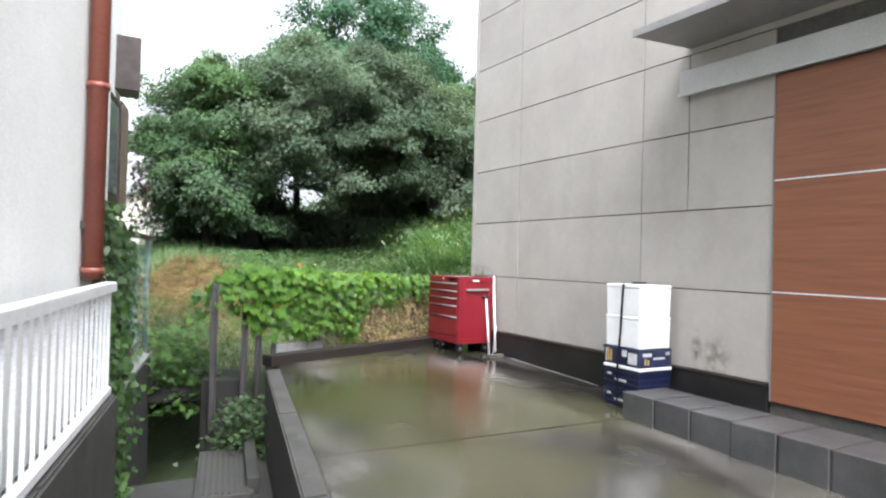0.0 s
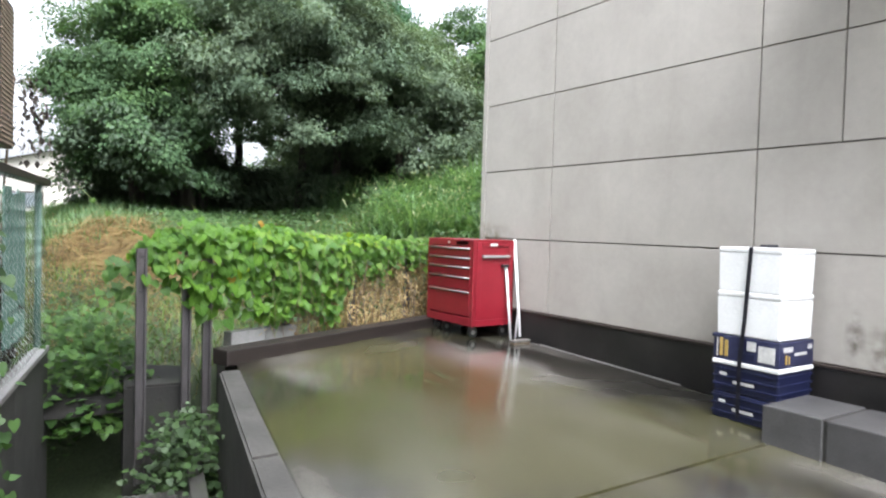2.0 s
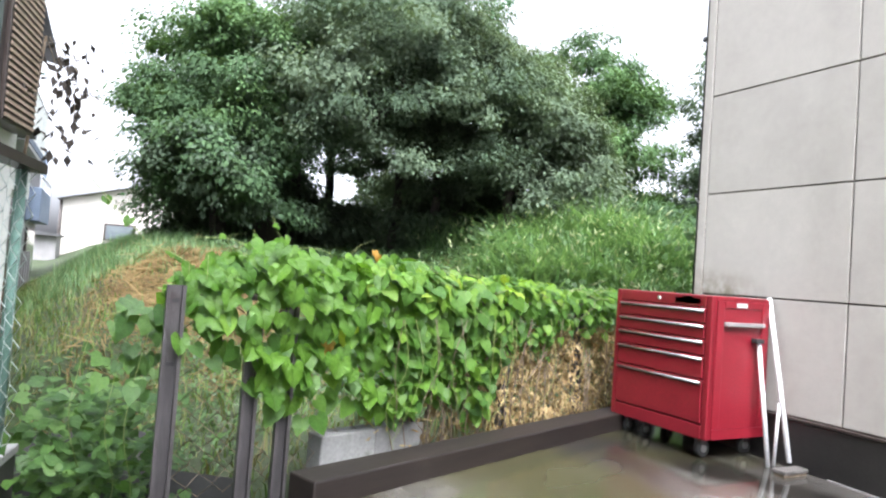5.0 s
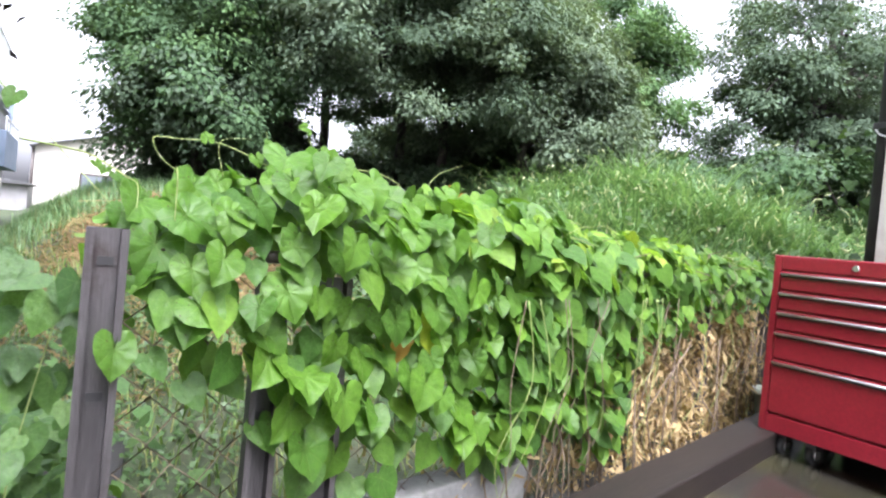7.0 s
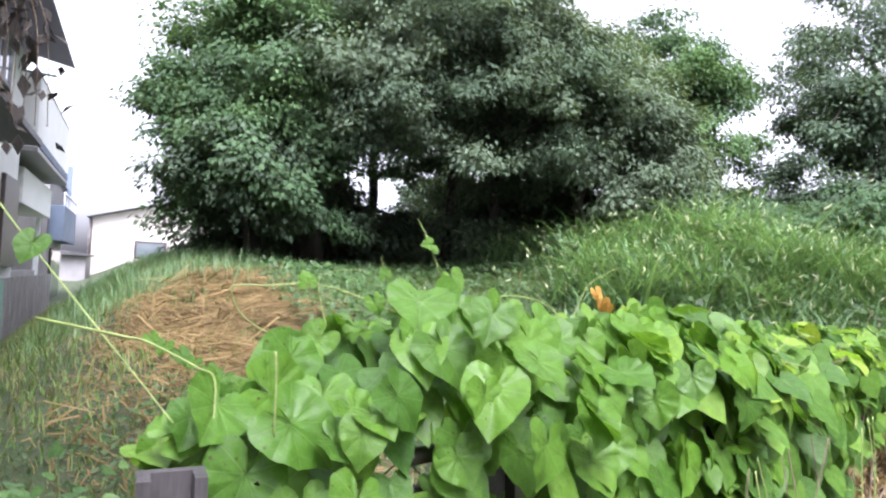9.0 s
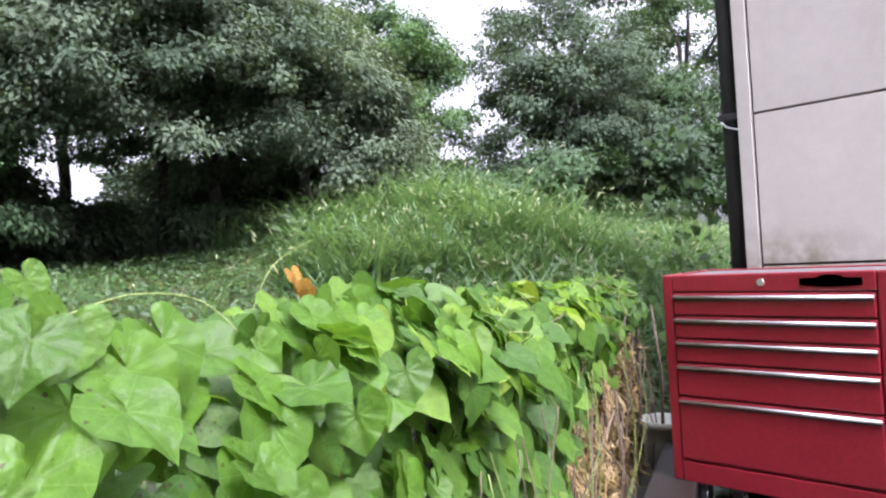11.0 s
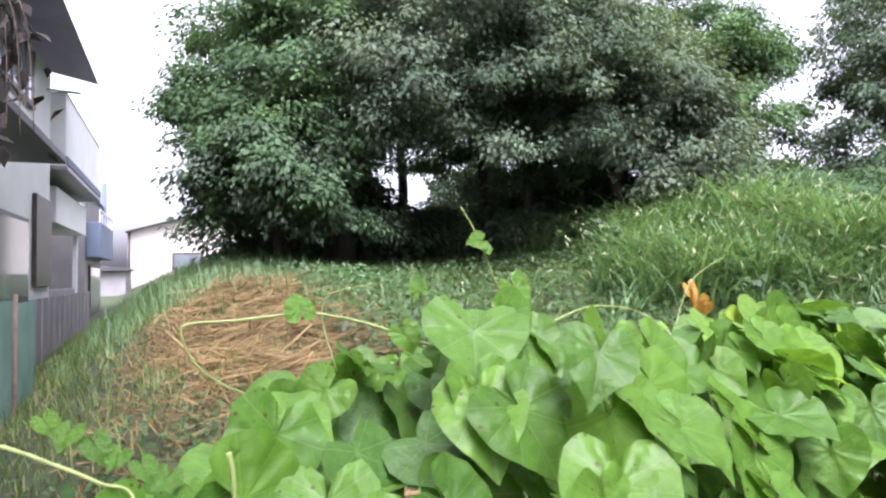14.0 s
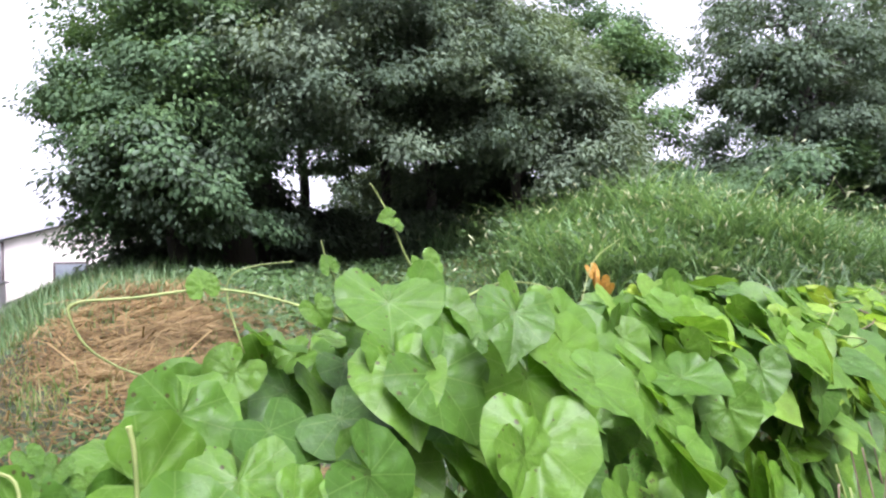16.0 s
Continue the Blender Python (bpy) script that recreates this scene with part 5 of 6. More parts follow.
def tree(label, at, trunk_h, r_trunk, lobes, material, leaves, leaf_size, seed, second=None, boughs=90, hole=None, limb=7, category="tree", spread=0.24, spray=0.14, low=-0.5):
    """A tapered trunk with limbs; boughs on the shell of the lobes (centre, radii), each a drooping fan of leafy sprays."""
    g = np.random.default_rng(seed)
    x, y = at
    z0 = float(ground_z(x, y)) - 0.1
    t = thing("tree", label, category, (0, 0, 0))

    def clear(q, k):
        """Outside the gap under the boughs: an oval tunnel from a point along a way."""
        at0, along, rx, rz = [np.array(w, float) for w in hole]
        run = (q[:, 1] - at0[1]) / along[1]
        return np.hypot((q[:, 0] - at0[0] - run * along[0]) / rx, (q[:, 2] - at0[2] - run * along[2]) / rz) > k
    C, R = np.array([q[0] for q in lobes], float), np.array([q[1] for q in lobes], float)
    top = C[0] + np.array((0, 0, 0.45)) * R[0]
    mid = np.array((x + g.normal(0, 0.2), y, z0 + trunk_h))
    bm = bmesh.new()
    tube(bm, [(x, y, z0), (x + 0.03, y, z0 + 0.15 * trunk_h), tuple(mid), tuple((mid + top) / 2), tuple(top)], r_trunk, 10, 0.18)
    part("trunk", bm, M["bark"], t)
    share = np.prod(R, 1) ** (2 / 3)
    pick = g.choice(len(C), boughs, p=share / share.sum())
    way = unit(g.normal(0, 1, (boughs, 3)))
    way[:, 2] = np.where(way[:, 2] < low, -way[:, 2], way[:, 2])
    reach = np.where(g.uniform(0, 1, boughs) < 0.22, g.uniform(0.3, 0.75, boughs), g.uniform(0.78, 1.0, boughs))
    cc = C[pick] + way * reach[:, None] * R[pick]
    if hole is not None:
        ok = clear(cc, 1.25)
        cc, way, pick = cc[ok], way[ok], pick[ok]
    for i in range(limb):
        e = cc[g.integers(len(cc))]
        s0 = mid + (top - mid) * g.uniform(0.0, 0.6)
        m_ = (s0 + e) / 2 + g.normal(0, 0.25, 3) + np.array((0, 0, 0.3))
        part("limb", tube(bmesh.new(), [tuple(s0), tuple(m_), tuple(e)], r_trunk * 0.35, 7, 0.2), M["bark"], t)
    fan = 16
    per = max(1, leaves // (len(cc) * fan))
    size = g.uniform(0.6, 1.25, len(cc)) * spread * np.mean(R[pick], 1) ** 0.5 * 1.6
    out = unit(way * np.array((1, 1, 0.35)) + 1e-6)
    for part_no, mat in enumerate([material] + ([second] if second else [])):
        idx = np.where(np.arange(len(cc)) % (2 if second else 1) == part_no)[0]
        b = np.repeat(idx, fan)
        off = np.clip(g.normal(0, 0.5, (len(b), 3)), -0.95, 0.95) * size[b][:, None]
        sp = cc[b] + off * np.array((1, 1, 0.42)) + out[b] * (0.25 * size[b])[:, None]
        sp[:, 2] -= 0.38 * np.sum(off[:, :2] ** 2, 1) / size[b]
        sp += 0.14 * np.sin(sp[:, [1, 2, 0]] * 4.3 + seed)
        k = np.repeat(np.arange(len(sp)), per)
        d = np.clip(g.normal(0, 1, (len(k), 3)), -1.7, 1.7) * spray * g.uniform(0.6, 1.4, len(sp))[k][:, None] * np.array((1, 1, 0.55))
        p = sp[k] + d
        if hole is not None:
            ok = clear(p, 0.8) | (g.uniform(0, 1, len(p)) < 0.04)
            p, k, d = p[ok], k[ok], d[ok]
        ok = p[:, 2] > ground_z(p[:, 0], p[:, 1]) + 0.05
        p, k, d = p[ok], k[ok], d[ok]
        o = out[b[k]]
        nn = o * 0.45 + np.array((0, 0, 0.8)) + unit(d) * 0.45 + g.normal(0, 0.38, p.shape)
        tt = o * 0.6 + unit(d) + np.array((0, 0, -0.75)) + g.normal(0, 0.35, p.shape)
        v, f, _ = scatter(LEAF, LEAF_T, p, nn, tt, g.uniform(0.65, 1.4, len(p)) * leaf_size)
        tagged(soup("crown", v, f, M[mat], t), kind="stuff")
    return t


GAP = ((5.05, 17.0, 2.78), (0.34, 1.0, 0.13), 0.48, 0.42)
tree("broad dark evergreen tree with drooping leafy boughs", (3.9, 18.0), 1.6, 0.34,
     [((6.0, 17.4, 4.5), (2.9, 2.9, 2.35)), ((4.9, 18.6, 4.4), (1.4, 1.5, 2.0)), ((8.3, 16.9, 4.1), (1.7, 1.7, 2.0)), ((6.4, 16.6, 4.0), (2.6, 1.6, 1.7)), ((6.3, 17.6, 5.5), (2.1, 2.0, 1.4))],
     "crown_dark", 270000, 0.074, 51, "crown_grey", 250, GAP, 10)
tree("bright green leafy tree at the wood's edge", (3.0, 18.0), 1.6, 0.2, [((2.85, 17.6, 4.1), (1.35, 1.7, 1.7)), ((2.15, 17.3, 3.4), (0.75, 1.0, 1.1)), ((3.3, 17.5, 4.9), (1.0, 1.2, 1.1))],
     "crown_light", 90000, 0.076, 52, "crown_mid", 105)
tree("low drooping green boughs over the bank", (2.9, 17.0), 0.4, 0.06, [((2.7, 16.9, 2.6), (1.05, 1.1, 0.8)), ((3.5, 16.9, 2.5), (0.9, 0.9, 0.8))], "crown_mid", 32000, 0.085, 67, "crown_dark", 46, GAP, 4, "bush")
tree("tall blue-green tree rising behind the others", (10.1, 26), 4.0, 0.4, [((10.1, 26.0, 8.6), (3.5, 3.2, 3.7)), ((7.8, 26.0, 7.6), (2.0, 2.0, 2.6)), ((12.4, 26.0, 7.6), (1.9, 2.0, 2.8))], "crown_blue", 90000, 0.13, 53, None, 170, None, 7, "tree", 0.26, 0.2)
tree("grey-green small tree on the mound's edge", (8.6, 16.6), 1.2, 0.16, [((8.9, 16.2, 3.6), (1.3, 1.2, 1.5)), ((9.6, 16.0, 3.3), (0.7, 0.7, 1.2))], "crown_grey", 46000, 0.082, 54, None, 80)
tree("light green tree at the end of the wood", (11.2, 18.2), 2.0, 0.22, [((11.2, 18.0, 5.0), (1.9, 1.9, 2.2)), ((12.3, 18.0, 4.8), (1.0, 1.3, 1.8)), ((10.2, 18.0, 4.2), (1.2, 1.3, 1.8))], "crown_light", 72000, 0.09, 55, "crown_mid", 110)
tree("airy dark tree with bare limbs showing through", (16.2, 15.8), 3.0, 0.26, [((16.4, 15.8, 6.0), (2.6, 2.6, 3.0)), ((14.6, 15.8, 4.3), (1.7, 1.8, 1.7)), ((17.6, 15.8, 4.6), (2.2, 2.0, 2.0))],
     "crown_dark", 84000, 0.095, 56, "crown_dark", 125, None, 26, "tree", 0.24, 0.17, -0.8)
tree("airy dark tree with bare limbs showing through", (20.0, 14.6), 3.0, 0.24, [((20.0, 14.6, 5.6), (2.8, 2.4, 3.4)), ((18.4, 14.2, 4.0), (1.8, 1.6, 1.8))], "crown_dark", 60000, 0.1, 66, "crown_mid", 90, None, 20, "tree", 0.24, 0.18, -0.8)
tree("dense green bush behind the mound", (12.0, 15.6), 0.5, 0.08, [((12.0, 15.6, 2.5), (1.8, 1.3, 0.6))], "crown_mid", 14000, 0.10, 57, None, 34, None, 3, "bush")
tree("dark undergrowth beneath the trees", (16.0, 14.6), 0.4, 0.08, [((14.6, 14.6, 2.7), (2.4, 1.2, 1.0)), ((18.2, 14.0, 2.9), (2.6, 1.4, 1.3))], "crown_dark", 40000, 0.11, 58, "crown_mid", 70, None, 3, "bush")
for px_, py_, centre, radii, amount, count, seed_ in (
        (8.3, 20.6, (8.9, 20.6, 2.5), (2.3, 1.1, 1.5), 22000, 44, 60), (3.6, 19.8, (3.7, 19.8, 2.4), (1.8, 0.9, 1.5), 18000, 38, 61),
        (5.2, 19.0, (4.8, 19.0, 2.0), (1.2, 0.7, 0.8), 14000, 30, 64), (7.6, 18.6, (7.9, 18.4, 2.1), (1.2, 0.8, 1.0), 14000, 30, 65),
        (6.2, 22.6, (6.2, 22.6, 1.9), (2.6, 0.8, 0.75), 18000, 36, 62), (8.4, 23.4, (8.6, 23.4, 2.9), (1.6, 0.8, 1.7), 16000, 34, 70), (9.4, 18.4, (9.4, 18.4, 2.5), (1.1, 0.7, 1.0), 16000, 34, 68),
        (15.0, 17.8, (15.2, 17.8, 2.5), (2.6, 0.9, 1.2), 20000, 44, 74), (20.6, 17.0, (20.6, 17.0, 2.4), (3.2, 0.9, 1.3), 20000, 44, 75)):
    tree("dark undergrowth beneath the trees", (px_, py_), 0.4, 0.08, [(centre, radii)], "crown_dark", amount, 0.12, seed_, None, count, GAP, 3, "bush")
tree("leafy green bush behind the mound", (11.6, 17.4), 0.4, 0.08, [((11.5, 17.2, 2.6), (1.5, 0.9, 1.1))], "crown_light", 16000, 0.1, 73, "crown_mid", 40, None, 3, "bush")
for i, (a, b, hh, rr) in enumerate(((4.5, 18.8, 3.0, 0.12), (6.75, 18.6, 3.2, 0.12), (5.6, 20.0, 3.4, 0.13), (7.4, 18.0, 3.0, 0.12))):
    tk = thing("tree", "slender dark tree reaching into the leafy canopy", "tree", group="slender trees under the canopy")
    z0 = float(ground_z(a, b)) - 0.1
    part("trunk", tube(bmesh.new(), [(a, b, z0), (a + 0.1, b, z0 + hh * 0.5), (a - 0.05, b, z0 + hh + 1.0)], rr, 8, 0.6), M["bark"], tk)
for i in range(26):
    a, r = i / 26, np.random.default_rng(700 + i)
    bx, by = -26 + 74 * a, 58 + 6 * r.uniform()
    if bx > 5.5 and abs(bx - 20) > 1.5:
        tree("far hazy wood at the end of the field", (bx, by), 2, 0.2, [((bx, by, 3.6), (3.2, 2.6, 3.0 + r.uniform(0, 1.0)))], "crown_dark", 2600, 0.5, 800 + i, None, 26, None, 1, "tree", 0.4, 0.6)

# ---- the neighbours' side of the alley ----
boundary = tagged(new("wall_boundary"), "stained concrete boundary wall along the alley", "wall", kind="structure")
for y0, y1, top, dx in ((-6.0, 4.98, 0.76, 0.17), (4.985, 8.15, 0.50, 0.0)):
    seg = int((y1 - y0) / 1.5) + 1
    for k in range(seg):
        a, b = y0 + (y1 - y0) * k / seg, y0 + (y1 - y0) * (k + 1) / seg - 0.005
        part("wall_section", prism([(side_x(a) + dx - 0.12, a), (side_x(a) + dx, a), (side_x(b) + dx, b), (side_x(b) + dx - 0.12, b)], top, -0.6, 0.01), M["concrete"], boundary)
part("sill_angle", prism([(side_x(4.99) - 0.07, 4.99), (side_x(4.99) + 0.012, 4.99), (side_x(8.13) + 0.012, 8.13), (side_x(8.13) - 0.07, 8.13)], 0.535, 0.504, 0.003), M["canopy"], boundary)


def railing():
    r = thing("railing", "white metal balustrade on the boundary wall", "railing")
    for z0, z1, w in ((1.28, 1.325, 0.055), (0.775, 0.81, 0.035)):
        part("rail", prism([(side_x(-5) + 0.13 - w / 2, -5), (side_x(-5) + 0.13 + w / 2, -5), (side_x(4.93) + 0.13 + w / 2, 4.93), (side_x(4.93) + 0.13 - w / 2, 4.93)], z1, z0, 0.004), M["white_metal"], r)
    n = 64
    for k in range(n):
        y = 4.90 - 0.106 * k
        x = side_x(y) + 0.13
        part("baluster", boxed(x - 0.0075, x + 0.0075, y - 0.0075, y + 0.0075, 0.811, 1.279, 0.003), M["white_metal"], r)


railing()

mesh_fence = thing("chain_link_fence", "pale green coated chain link fence with a dark top rail", "fence")
ya, yb = 5.02, 8.12
chain_link("mesh", (side_x(ya) - 0.02, ya), (side_x(yb) - 0.02, yb), 0.52, 1.585, 0.05, 0.003, mesh_fence, M["wire"])
part("top_rail", prism([(side_x(ya) - 0.06, ya), (side_x(ya) + 0.015, ya), (side_x(yb) + 0.02, yb + 0.05), (side_x(yb) - 0.06, yb + 0.05)], 1.625, 1.585, 0.004), M["brown"], mesh_fence)
for y in (5.05, 6.6, 8.08):
    part("post", tube(bmesh.new(), [(side_x(y) - 0.05, y, 0.5), (side_x(y) - 0.05, y, 1.6)], 0.02, 8), M["net"], mesh_fence)
net = thing("net_screen", "faded green folded net screen behind the chain link", "net")
for k in range(6):
    a = 7.52 + 0.10 * k
    off = 0.13 - 0.02 * (k % 2)
    part("fold", prism([(side_x(a) - off - 0.01, a), (side_x(a) - off, a), (side_x(a + 0.095) - 0.24 + off, a + 0.095), (side_x(a + 0.095) - 0.25 + off, a + 0.095)], 1.55 - 0.02 * (k % 3), 0.62 + 0.05 * (k % 2)), M["net"], net)
g = np.random.default_rng(72)
k = 3200
y = g.uniform(5.6, 8.05, k)
top = np.interp(y, [5.6, 6.6, 7.4, 8.1], [0.9, 1.05, 1.15, 1.1])
p = np.stack([side_x(y) - 0.16 - 0.10 * g.uniform(0, 1, k), y, 0.5 + (top - 0.5) * g.uniform(0, 1, k) ** 0.8], 1)
v, f, _ = scatter(LEAF, LEAF_T, p, np.array((0.8, -0.5, 0.3)) + g.normal(0, 0.5, (k, 3)), g.normal(0, 1, (k, 3)), g.uniform(0.04, 0.10, k))
tagged(soup("dark_weeds", v, f, M["bark"]), "dark withered weeds heaped behind the chain link", "weeds", kind="stuff")
# ivy over the near part of the fence
ivy = thing("vine", "ivy smothering the chain link fence near the house", "vine")
k = 2000
g = np.random.default_rng(71)
y = 5.14 + 1.05 * g.uniform(0, 1, k) ** 1.3
z = -0.2 + (1.95 - 0.35 * smooth(5.4, 6.6, y)) * g.uniform(0, 1, k) ** 0.8
p = np.stack([side_x(y) + np.abs(g.normal(0.0, 0.055, k)) + 0.01, y, z], 1)
v, f, uv = scatter(HEART, HEART_T, p, np.array((0.8, -0.5, 0.4)) + g.normal(0, 0.4, (k, 3)), np.array((0, 0, -1.0)) + g.normal(0, 0.5, (k, 3)), g.uniform(0.025, 0.055, k), HEART_UV)
tagged(soup("leaves", v, f, M["creeper"], ivy, uv, True), kind="stuff")
for i in range(14):
    yy = 5.1 + 0.11 * i
    tendril([(side_x(yy) + 0.02, yy, 0.0), (side_x(yy) + 0.03, yy + 0.1, 0.6), (side_x(yy) + 0.01, yy - 0.05, 1.2), (side_x(yy), yy + 0.1, 1.7)], 0.004, (), ivy, "twig")

# the first house: white render, a red-brown downpipe, a brown bay window with a slatted shutter box
house = thing("house", "white rendered house with a brown window box beside the alley", "house")


def hx(y):
    return side_x(y) - 0.03


part("wall", prism([(hx(-6) - 5, -6), (hx(-6), -6), (hx(5.75), 5.75), (hx(5.75) - 5, 5.75)], 6.0, -0.25), M["render"], house)
part("rear_wall", prism([(hx(5.76) - 5, 5.76), (side_x(5.76) - 0.55, 5.76), (side_x(9.7) - 0.56, 9.7), (hx(9.7) - 5, 9.7)], 6.0, -0.25), M["render"], house)
dp = part("downpipe", tube(bmesh.new(), [(hx(5.05) + 0.055, 5.05, 1.33), (hx(5.05) + 0.055, 5.05, 6.0)], 0.048, 14), M["pipe"], house, "red-brown downpipe")
for z in (1.36, 2.29, 4.2):
    part("pipe_bracket", tube(bmesh.new(), [(hx(5.05) + 0.055, 5.05, z), (hx(5.05) + 0.055, 5.05, z + 0.03)], 0.056, 14), M["pipe"], dp)
win = part("window", boxed(-0.30, 0.0, -0.4, 1.15, 1.98, 3.05, 0.006), M["brown"], house, "dark brown window frame")
win.matrix_world = pose(side_x(7.98) - 0.475, 7.98, 0, 0, 0, -10.8)
for a, b in ((-0.34, 0.34), (0.42, 1.08)):
    pane = part("pane", boxed(-0.008, 0.004, a, b, 2.06, 2.97), M["glass"], None)
    pane.parent = win
shutter = part("shutter_box", boxed(-0.28, 0.02, 1.152, 1.65, 1.93, 3.08, 0.006), M["brown"], None, "brown shutter box with tan slats")
shutter.parent = win
for i in range(30):
    s = part("slat", boxed(-0.26, -0.002, 1.651, 1.659, 1.95 + 0.037 * i, 1.968 + 0.037 * i), M["slat"], None)
    s.parent = shutter
    s = part("slat", boxed(0.021, 0.028, 1.17, 1.635, 1.95 + 0.037 * i, 1.968 + 0.037 * i), M["slat"], None)
    s.parent = shutter
part("eave", prism([(0.25, 9.3), (0.80, 9.3), (0.82, 9.75), (0.25, 9.75)], 3.84, 3.25, 0.01), M["brown"], house)
# withered creeper that hangs from the house corner
dry = thing("dead_creeper", "withered dark creeper hanging from the house corner", "dead creeper")
g = np.random.default_rng(72)
k = 120
p = np.stack([g.normal(0.86, 0.1, k), g.normal(9.7, 0.12, k), 1.8 + 0.75 * g.uniform(0, 1, k) ** 0.7], 1)
v, f, _ = scatter(LEAF, LEAF_T, p, g.normal(0, 1, p.shape), np.array((0, 0, -1.0)) + g.normal(0, 0.25, p.shape), g.uniform(0.04, 0.09, k))
tagged(soup("dry_leaves", v, f, M["bark"], dry), kind="stuff")
for i in range(6):
    tendril([(0.72 + 0.02 * i, 9.7, 2.55), (0.80 + 0.03 * i, 9.7, 2.3), (0.78 + 0.04 * i, 9.72, 1.9)], 0.006, (), dry, "twig")
part("stalk", tube(bmesh.new(), [(0.60, 9.78, -0.3), (0.64, 9.76, 1.5), (0.72, 9.7, 2.55)], 0.015, 6, 0.6), M["twig"], dry)


def far_house(label, x1, y0, y1, z0, z1, material, width=6.0, roof=None):
    h = thing("house", label, "house")
    part("wall", boxed(x1 - width, x1, y0, y1, z0, z1), M[material], h)
    if roof:
        over, thick, slope = roof
        bm = bmesh.new()
        vs = [bm.verts.new(q) for q in ((x1 + over, y0 - over * 0.5, z1), (x1 + over, y1 + over * 0.5, z1), (x1 - width, y1 + over * 0.5, z1 + slope), (x1 - width, y0 - over * 0.5, z1 + slope))]
        f = bm.faces.new(vs)
        bmesh.ops.solidify(bm, geom=[f], thickness=-thick)
        part("roof", bm, M["tile"], h)
    return h


def window_on(h, x, y0, y1, z0, z1, grille=False):
    w = part("window", boxed(x + 0.001, x + 0.06, y0, y1, z0, z1, 0.004), M["brown"], h)
    part("pane", boxed(x + 0.061, x + 0.066, y0 + 0.06, y1 - 0.06, z0 + 0.06, z1 - 0.06), M["glass"], w)
    if grille:
        for k in range(7):
            y = y0 + (y1 - y0) * (k + 0.5) / 7
            part("bar", boxed(x + 0.07, x + 0.09, y - 0.012, y + 0.012, z0, z1), M["canopy"], w)


h1 = far_house("two-storey white house with a dark overhanging roof", -0.67, 10.6, 20.4, -0.3, 5.0, "render", 7, (0.72, 0.09, 1.6))
window_on(h1, -0.67, 15.6, 18.8, 4.0, 4.85, True)
window_on(h1, -0.67, 12.0, 14.2, 3.6, 4.7)
window_on(h1, -0.67, 16.2, 18.4, 0.9, 2.3)
part("canopy_roof", prism([(-0.668, 13.0), (0.12, 13.0), (0.12, 16.6), (-0.668, 16.6)], 2.95, 2.86, 0.01), M["tile"], h1)
part("laundry_pole", tube(bmesh.new(), [(-0.6, 19.6, 4.55), (-0.1, 19.6, 4.52)], 0.02, 6), M["net"], h1)
part("shutter_panel", boxed(-0.668, -0.6, 18.9, 20.2, 1.3, 2.75, 0.01), M["brown"], h1)
h2 = far_house("white house with a long overhanging upper storey", -0.48, 20.75, 26.2, 3.47, 4.8, "render", 6, (0.02, 0.06, 0.1))
part("lower_wall", boxed(-6.4, -1.6, 20.75, 26.2, -0.3, 3.40), M["render"], h2)
part("balcony_floor", boxed(-1.6, -0.44, 20.7, 26.25, 3.38, 3.468, 0.01), M["canopy"], h2)
part("balcony_rail", boxed(-0.476, -0.44, 20.75, 26.2, 3.50, 3.64), M["slate"], h2)
part("porch", boxed(-1.598, -0.75, 21.6, 26.0, 2.5, 3.2, 0.01), M["render"], h2)
part("porch_post", boxed(-1.0, -0.9, 25.6, 25.75, 0.0, 2.498), M["white_metal"], h2)
part("porch_wall", boxed(-1.1, -0.92, 21.8, 25.4, 0.0, 1.2, 0.01), M["grey"], h2)
window_on(h2, -1.6, 21.2, 23.6, 0.9, 2.4)
h3 = far_house("blue-grey house with a balcony", -0.95, 27.4, 31.4, 0.1, 3.75, "grey", 6, (0.12, 0.08, 0.5))
part("balcony", boxed(-0.948, -0.58, 27.6, 31.2, 2.0, 2.98, 0.02), M["slate"], h3)
part("balcony_rail", boxed(-0.63, -0.58, 27.6, 31.2, 3.28, 3.34, 0.01), M["white_metal"], h3)
for k in range(6):
    part("rail_post", boxed(-0.62, -0.59, 27.62 + 0.7 * k, 27.66 + 0.7 * k, 2.982, 3.278), M["white_metal"], h3)
part("flue", boxed(-0.90, -0.75, 31.0, 31.15, 3.0, 4.5), M["slate"], h3)
window_on(h3, -0.95, 28.2, 30.6, 0.3, 1.8)
yard_wall = thing("yard_fence", "grey corrugated yard fence in front of the houses", "fence")
for k in range(24):
    y = 17.2 + 0.25 * k
    part("board", boxed(-0.40 + 0.02 * (k % 2), -0.37 + 0.02 * (k % 2), y, y + 0.245, -0.05, 1.15), M["grey"], yard_wall)
net2 = thing("net_fence", "green net fence in front of the white house", "fence")
for k in range(5):
    a = 9.9 + 0.9 * k
    part("net_sheet", boxed(0.16, 0.17, a, a + 0.88, 0.1, 1.22 + 0.03 * (k % 2)), M["net"], net2)
    part("post", tube(bmesh.new(), [(0.19, a, -0.6), (0.19, a, 1.3)], 0.02, 6), M["twig"], net2)
barn = thing("warehouse", "cream sided warehouse with a low dark roof", "warehouse")
part("wall", boxed(-0.85, 5.0, 44, 54, 0.0, 3.8), M["cream"], barn)
bm = bmesh.new()
vs = [bm.verts.new(q) for q in ((-0.85, 44, 3.802), (4.999, 44, 5.45), (5.0, 44, 3.802), (-0.85, 54, 3.802), (4.999, 54, 5.45), (5.0, 54, 3.802))]
for q in ((0, 2, 1), (3, 4, 5), (0, 1, 4, 3), (1, 2, 5, 4), (0, 3, 5, 2)):
    bm.faces.new([vs[i] for i in q])
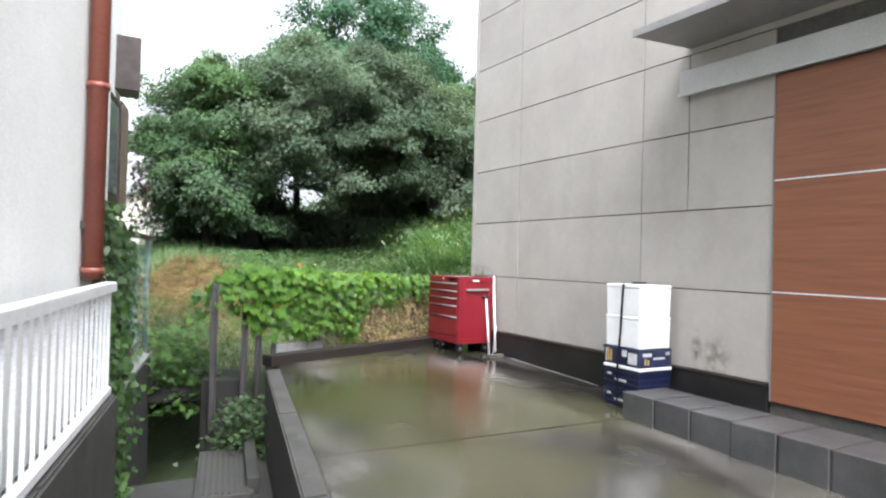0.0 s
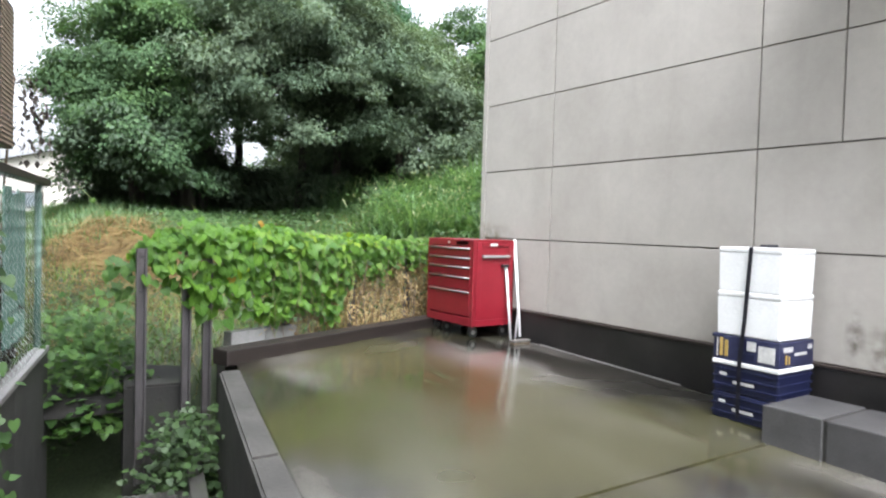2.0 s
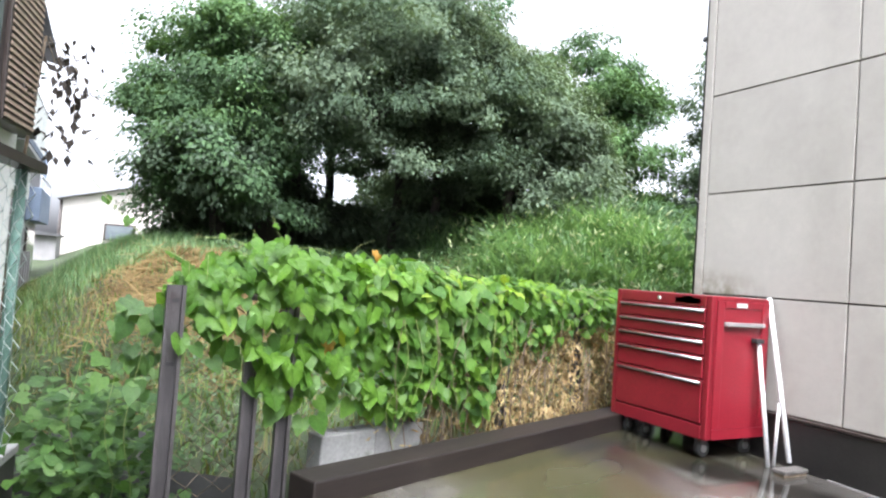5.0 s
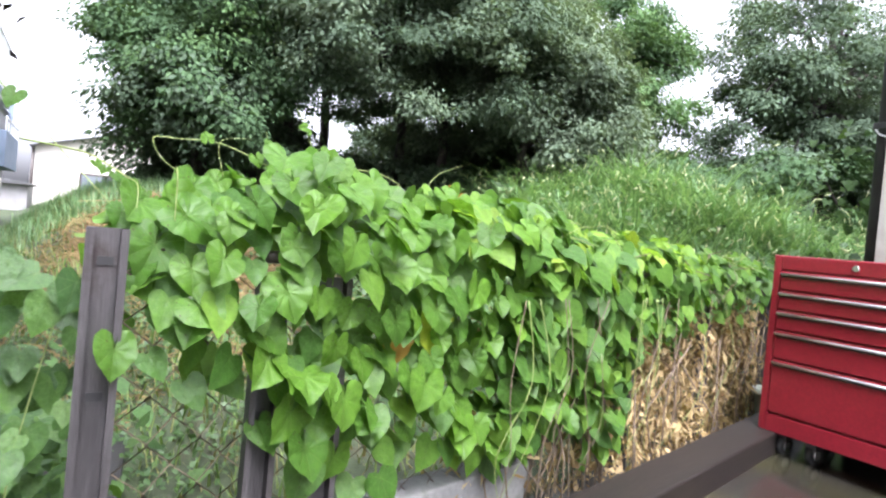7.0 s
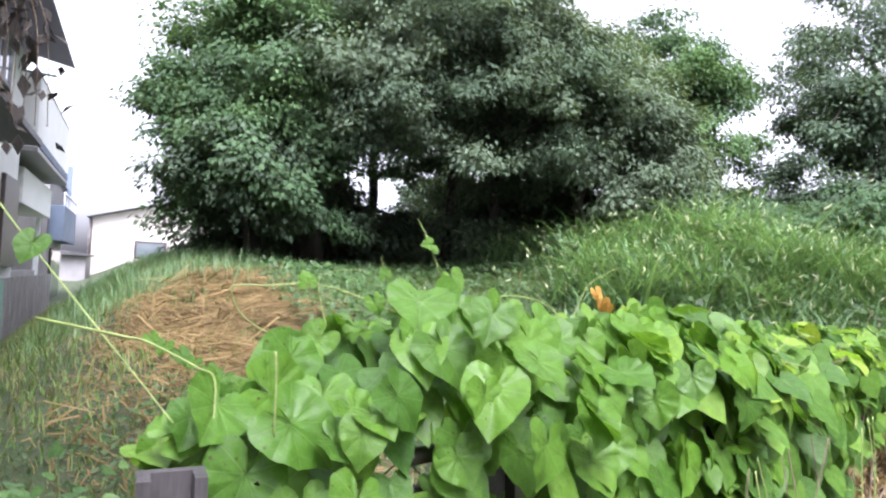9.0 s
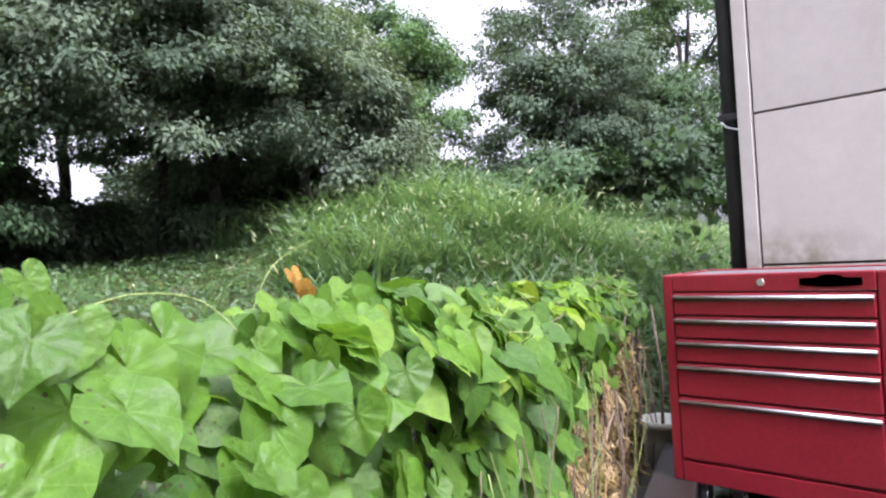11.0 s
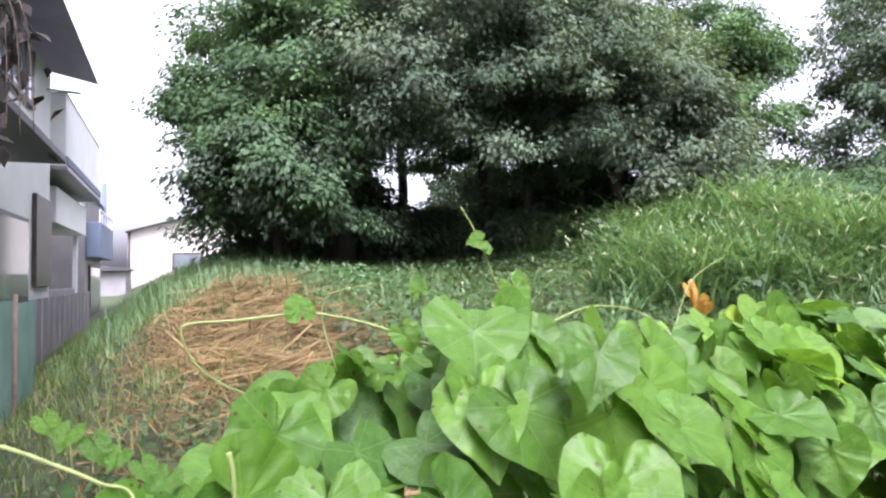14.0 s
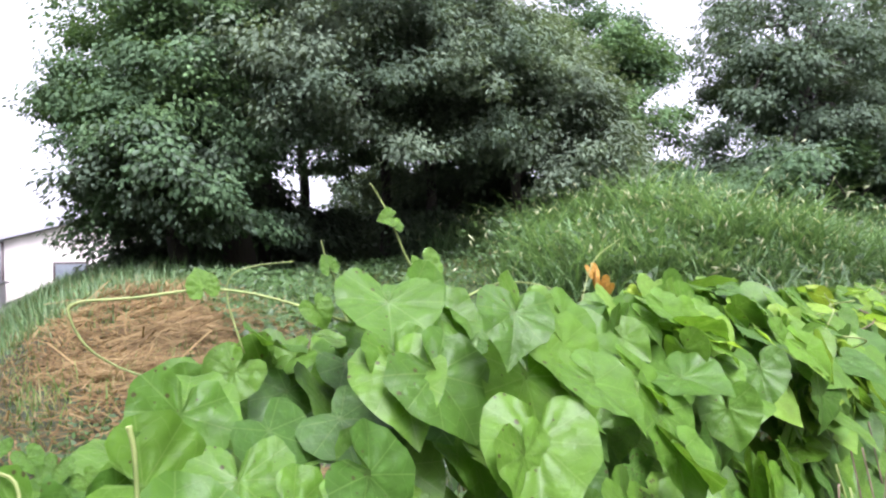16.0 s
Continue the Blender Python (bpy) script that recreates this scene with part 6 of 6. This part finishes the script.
part("gable", bm, M["cream"], barn)
for a, b, za, zb in ((-1.1, 5.3, 3.75, 5.55),):
    bm = bmesh.new()
    f = bm.faces.new([bm.verts.new(q) for q in ((a, 43.6, za), (b, 43.6, zb), (b, 54.4, zb), (a, 54.4, za))])
    bmesh.ops.solidify(bm, geom=[f], thickness=-0.18)
    part("roof", bm, M["tile"], barn)
part("corner_pipe", tube(bmesh.new(), [(-0.92, 43.9, 0.3), (-0.92, 43.9, 3.7)], 0.06, 8), M["brown"], barn)
wb = part("window", boxed(1.1, 2.6, 43.93, 43.999, 1.8, 2.7), M["brown"], barn)
part("pane", boxed(1.2, 2.5, 43.92, 43.929, 1.9, 2.6), M["glass"], wb)
for k in range(4):
    part("siding_joint", boxed(-1.0 + 1.8 * k, -0.97 + 1.8 * k, 43.985, 43.999, 0.1, 3.75), M["canopy"], barn)
shed = thing("shed", "low brown shed with a grey metal roof", "shed")
part("wall", boxed(-4.2, -0.75, 39.5, 43, 0.0, 1.75), M["grey"], shed)
part("roof", prism([(-4.4, 39.2), (-0.6, 39.2), (-0.6, 43.2), (-4.4, 43.2)], lambda x, y: 1.84 + 0.12 * (-0.6 - x), 1.76), M["tile"], shed)

# ---- clutter low in the alley ----
plate = part("drain_cover", boxed(-0.2, 0.2, -0.55, 0.55, 0, 0.06, 0.008), M["damp"])
plate.matrix_world = pose(1.29, 6.55, -0.25, 0, 0, -10.7)
tagged(plate, "damp ribbed concrete drain cover on the alley floor", "drain cover")
for k in range(9):
    rib = part("rib", boxed(-0.185 + 0.042 * k, -0.165 + 0.042 * k, -0.53, 0.53, 0.061, 0.069), M["concrete"], None)
    rib.parent = plate
beam = part("timber_beam", boxed(-0.045, 0.045, -0.7, 0.7, 0, 0.14, 0.006), M["damp"])
beam.matrix_world = pose(1.53, 6.75, -0.25, 0, 0, -10.7)
tagged(beam, "dark wet timber lying against the retaining edge", "timber")
# culvert pieces coloured almost black so that the pit reads as shaded
culvert = tagged(new("culvert"), "concrete mouth of a culvert under the weeds, its shade put into a near-black colour", "culvert", kind="structure")
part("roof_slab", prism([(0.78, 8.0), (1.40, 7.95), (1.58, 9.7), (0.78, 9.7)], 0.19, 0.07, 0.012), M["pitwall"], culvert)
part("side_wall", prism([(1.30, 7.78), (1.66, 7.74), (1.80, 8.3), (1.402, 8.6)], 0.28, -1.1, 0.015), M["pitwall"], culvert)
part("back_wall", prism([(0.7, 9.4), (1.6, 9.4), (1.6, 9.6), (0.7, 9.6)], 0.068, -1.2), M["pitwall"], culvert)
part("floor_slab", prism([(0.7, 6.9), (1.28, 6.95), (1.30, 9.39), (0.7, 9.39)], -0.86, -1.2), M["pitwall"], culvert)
upipe = thing("standpipe", "short white plastic pipe end in the alley", "pipe", (side_x(4.5) + 0.22, 4.5, -0.25))
part("tube", tube(bmesh.new(), [(0, 0, 0), (0, 0, 0.4)], 0.04, 14), M["pole"], upipe)
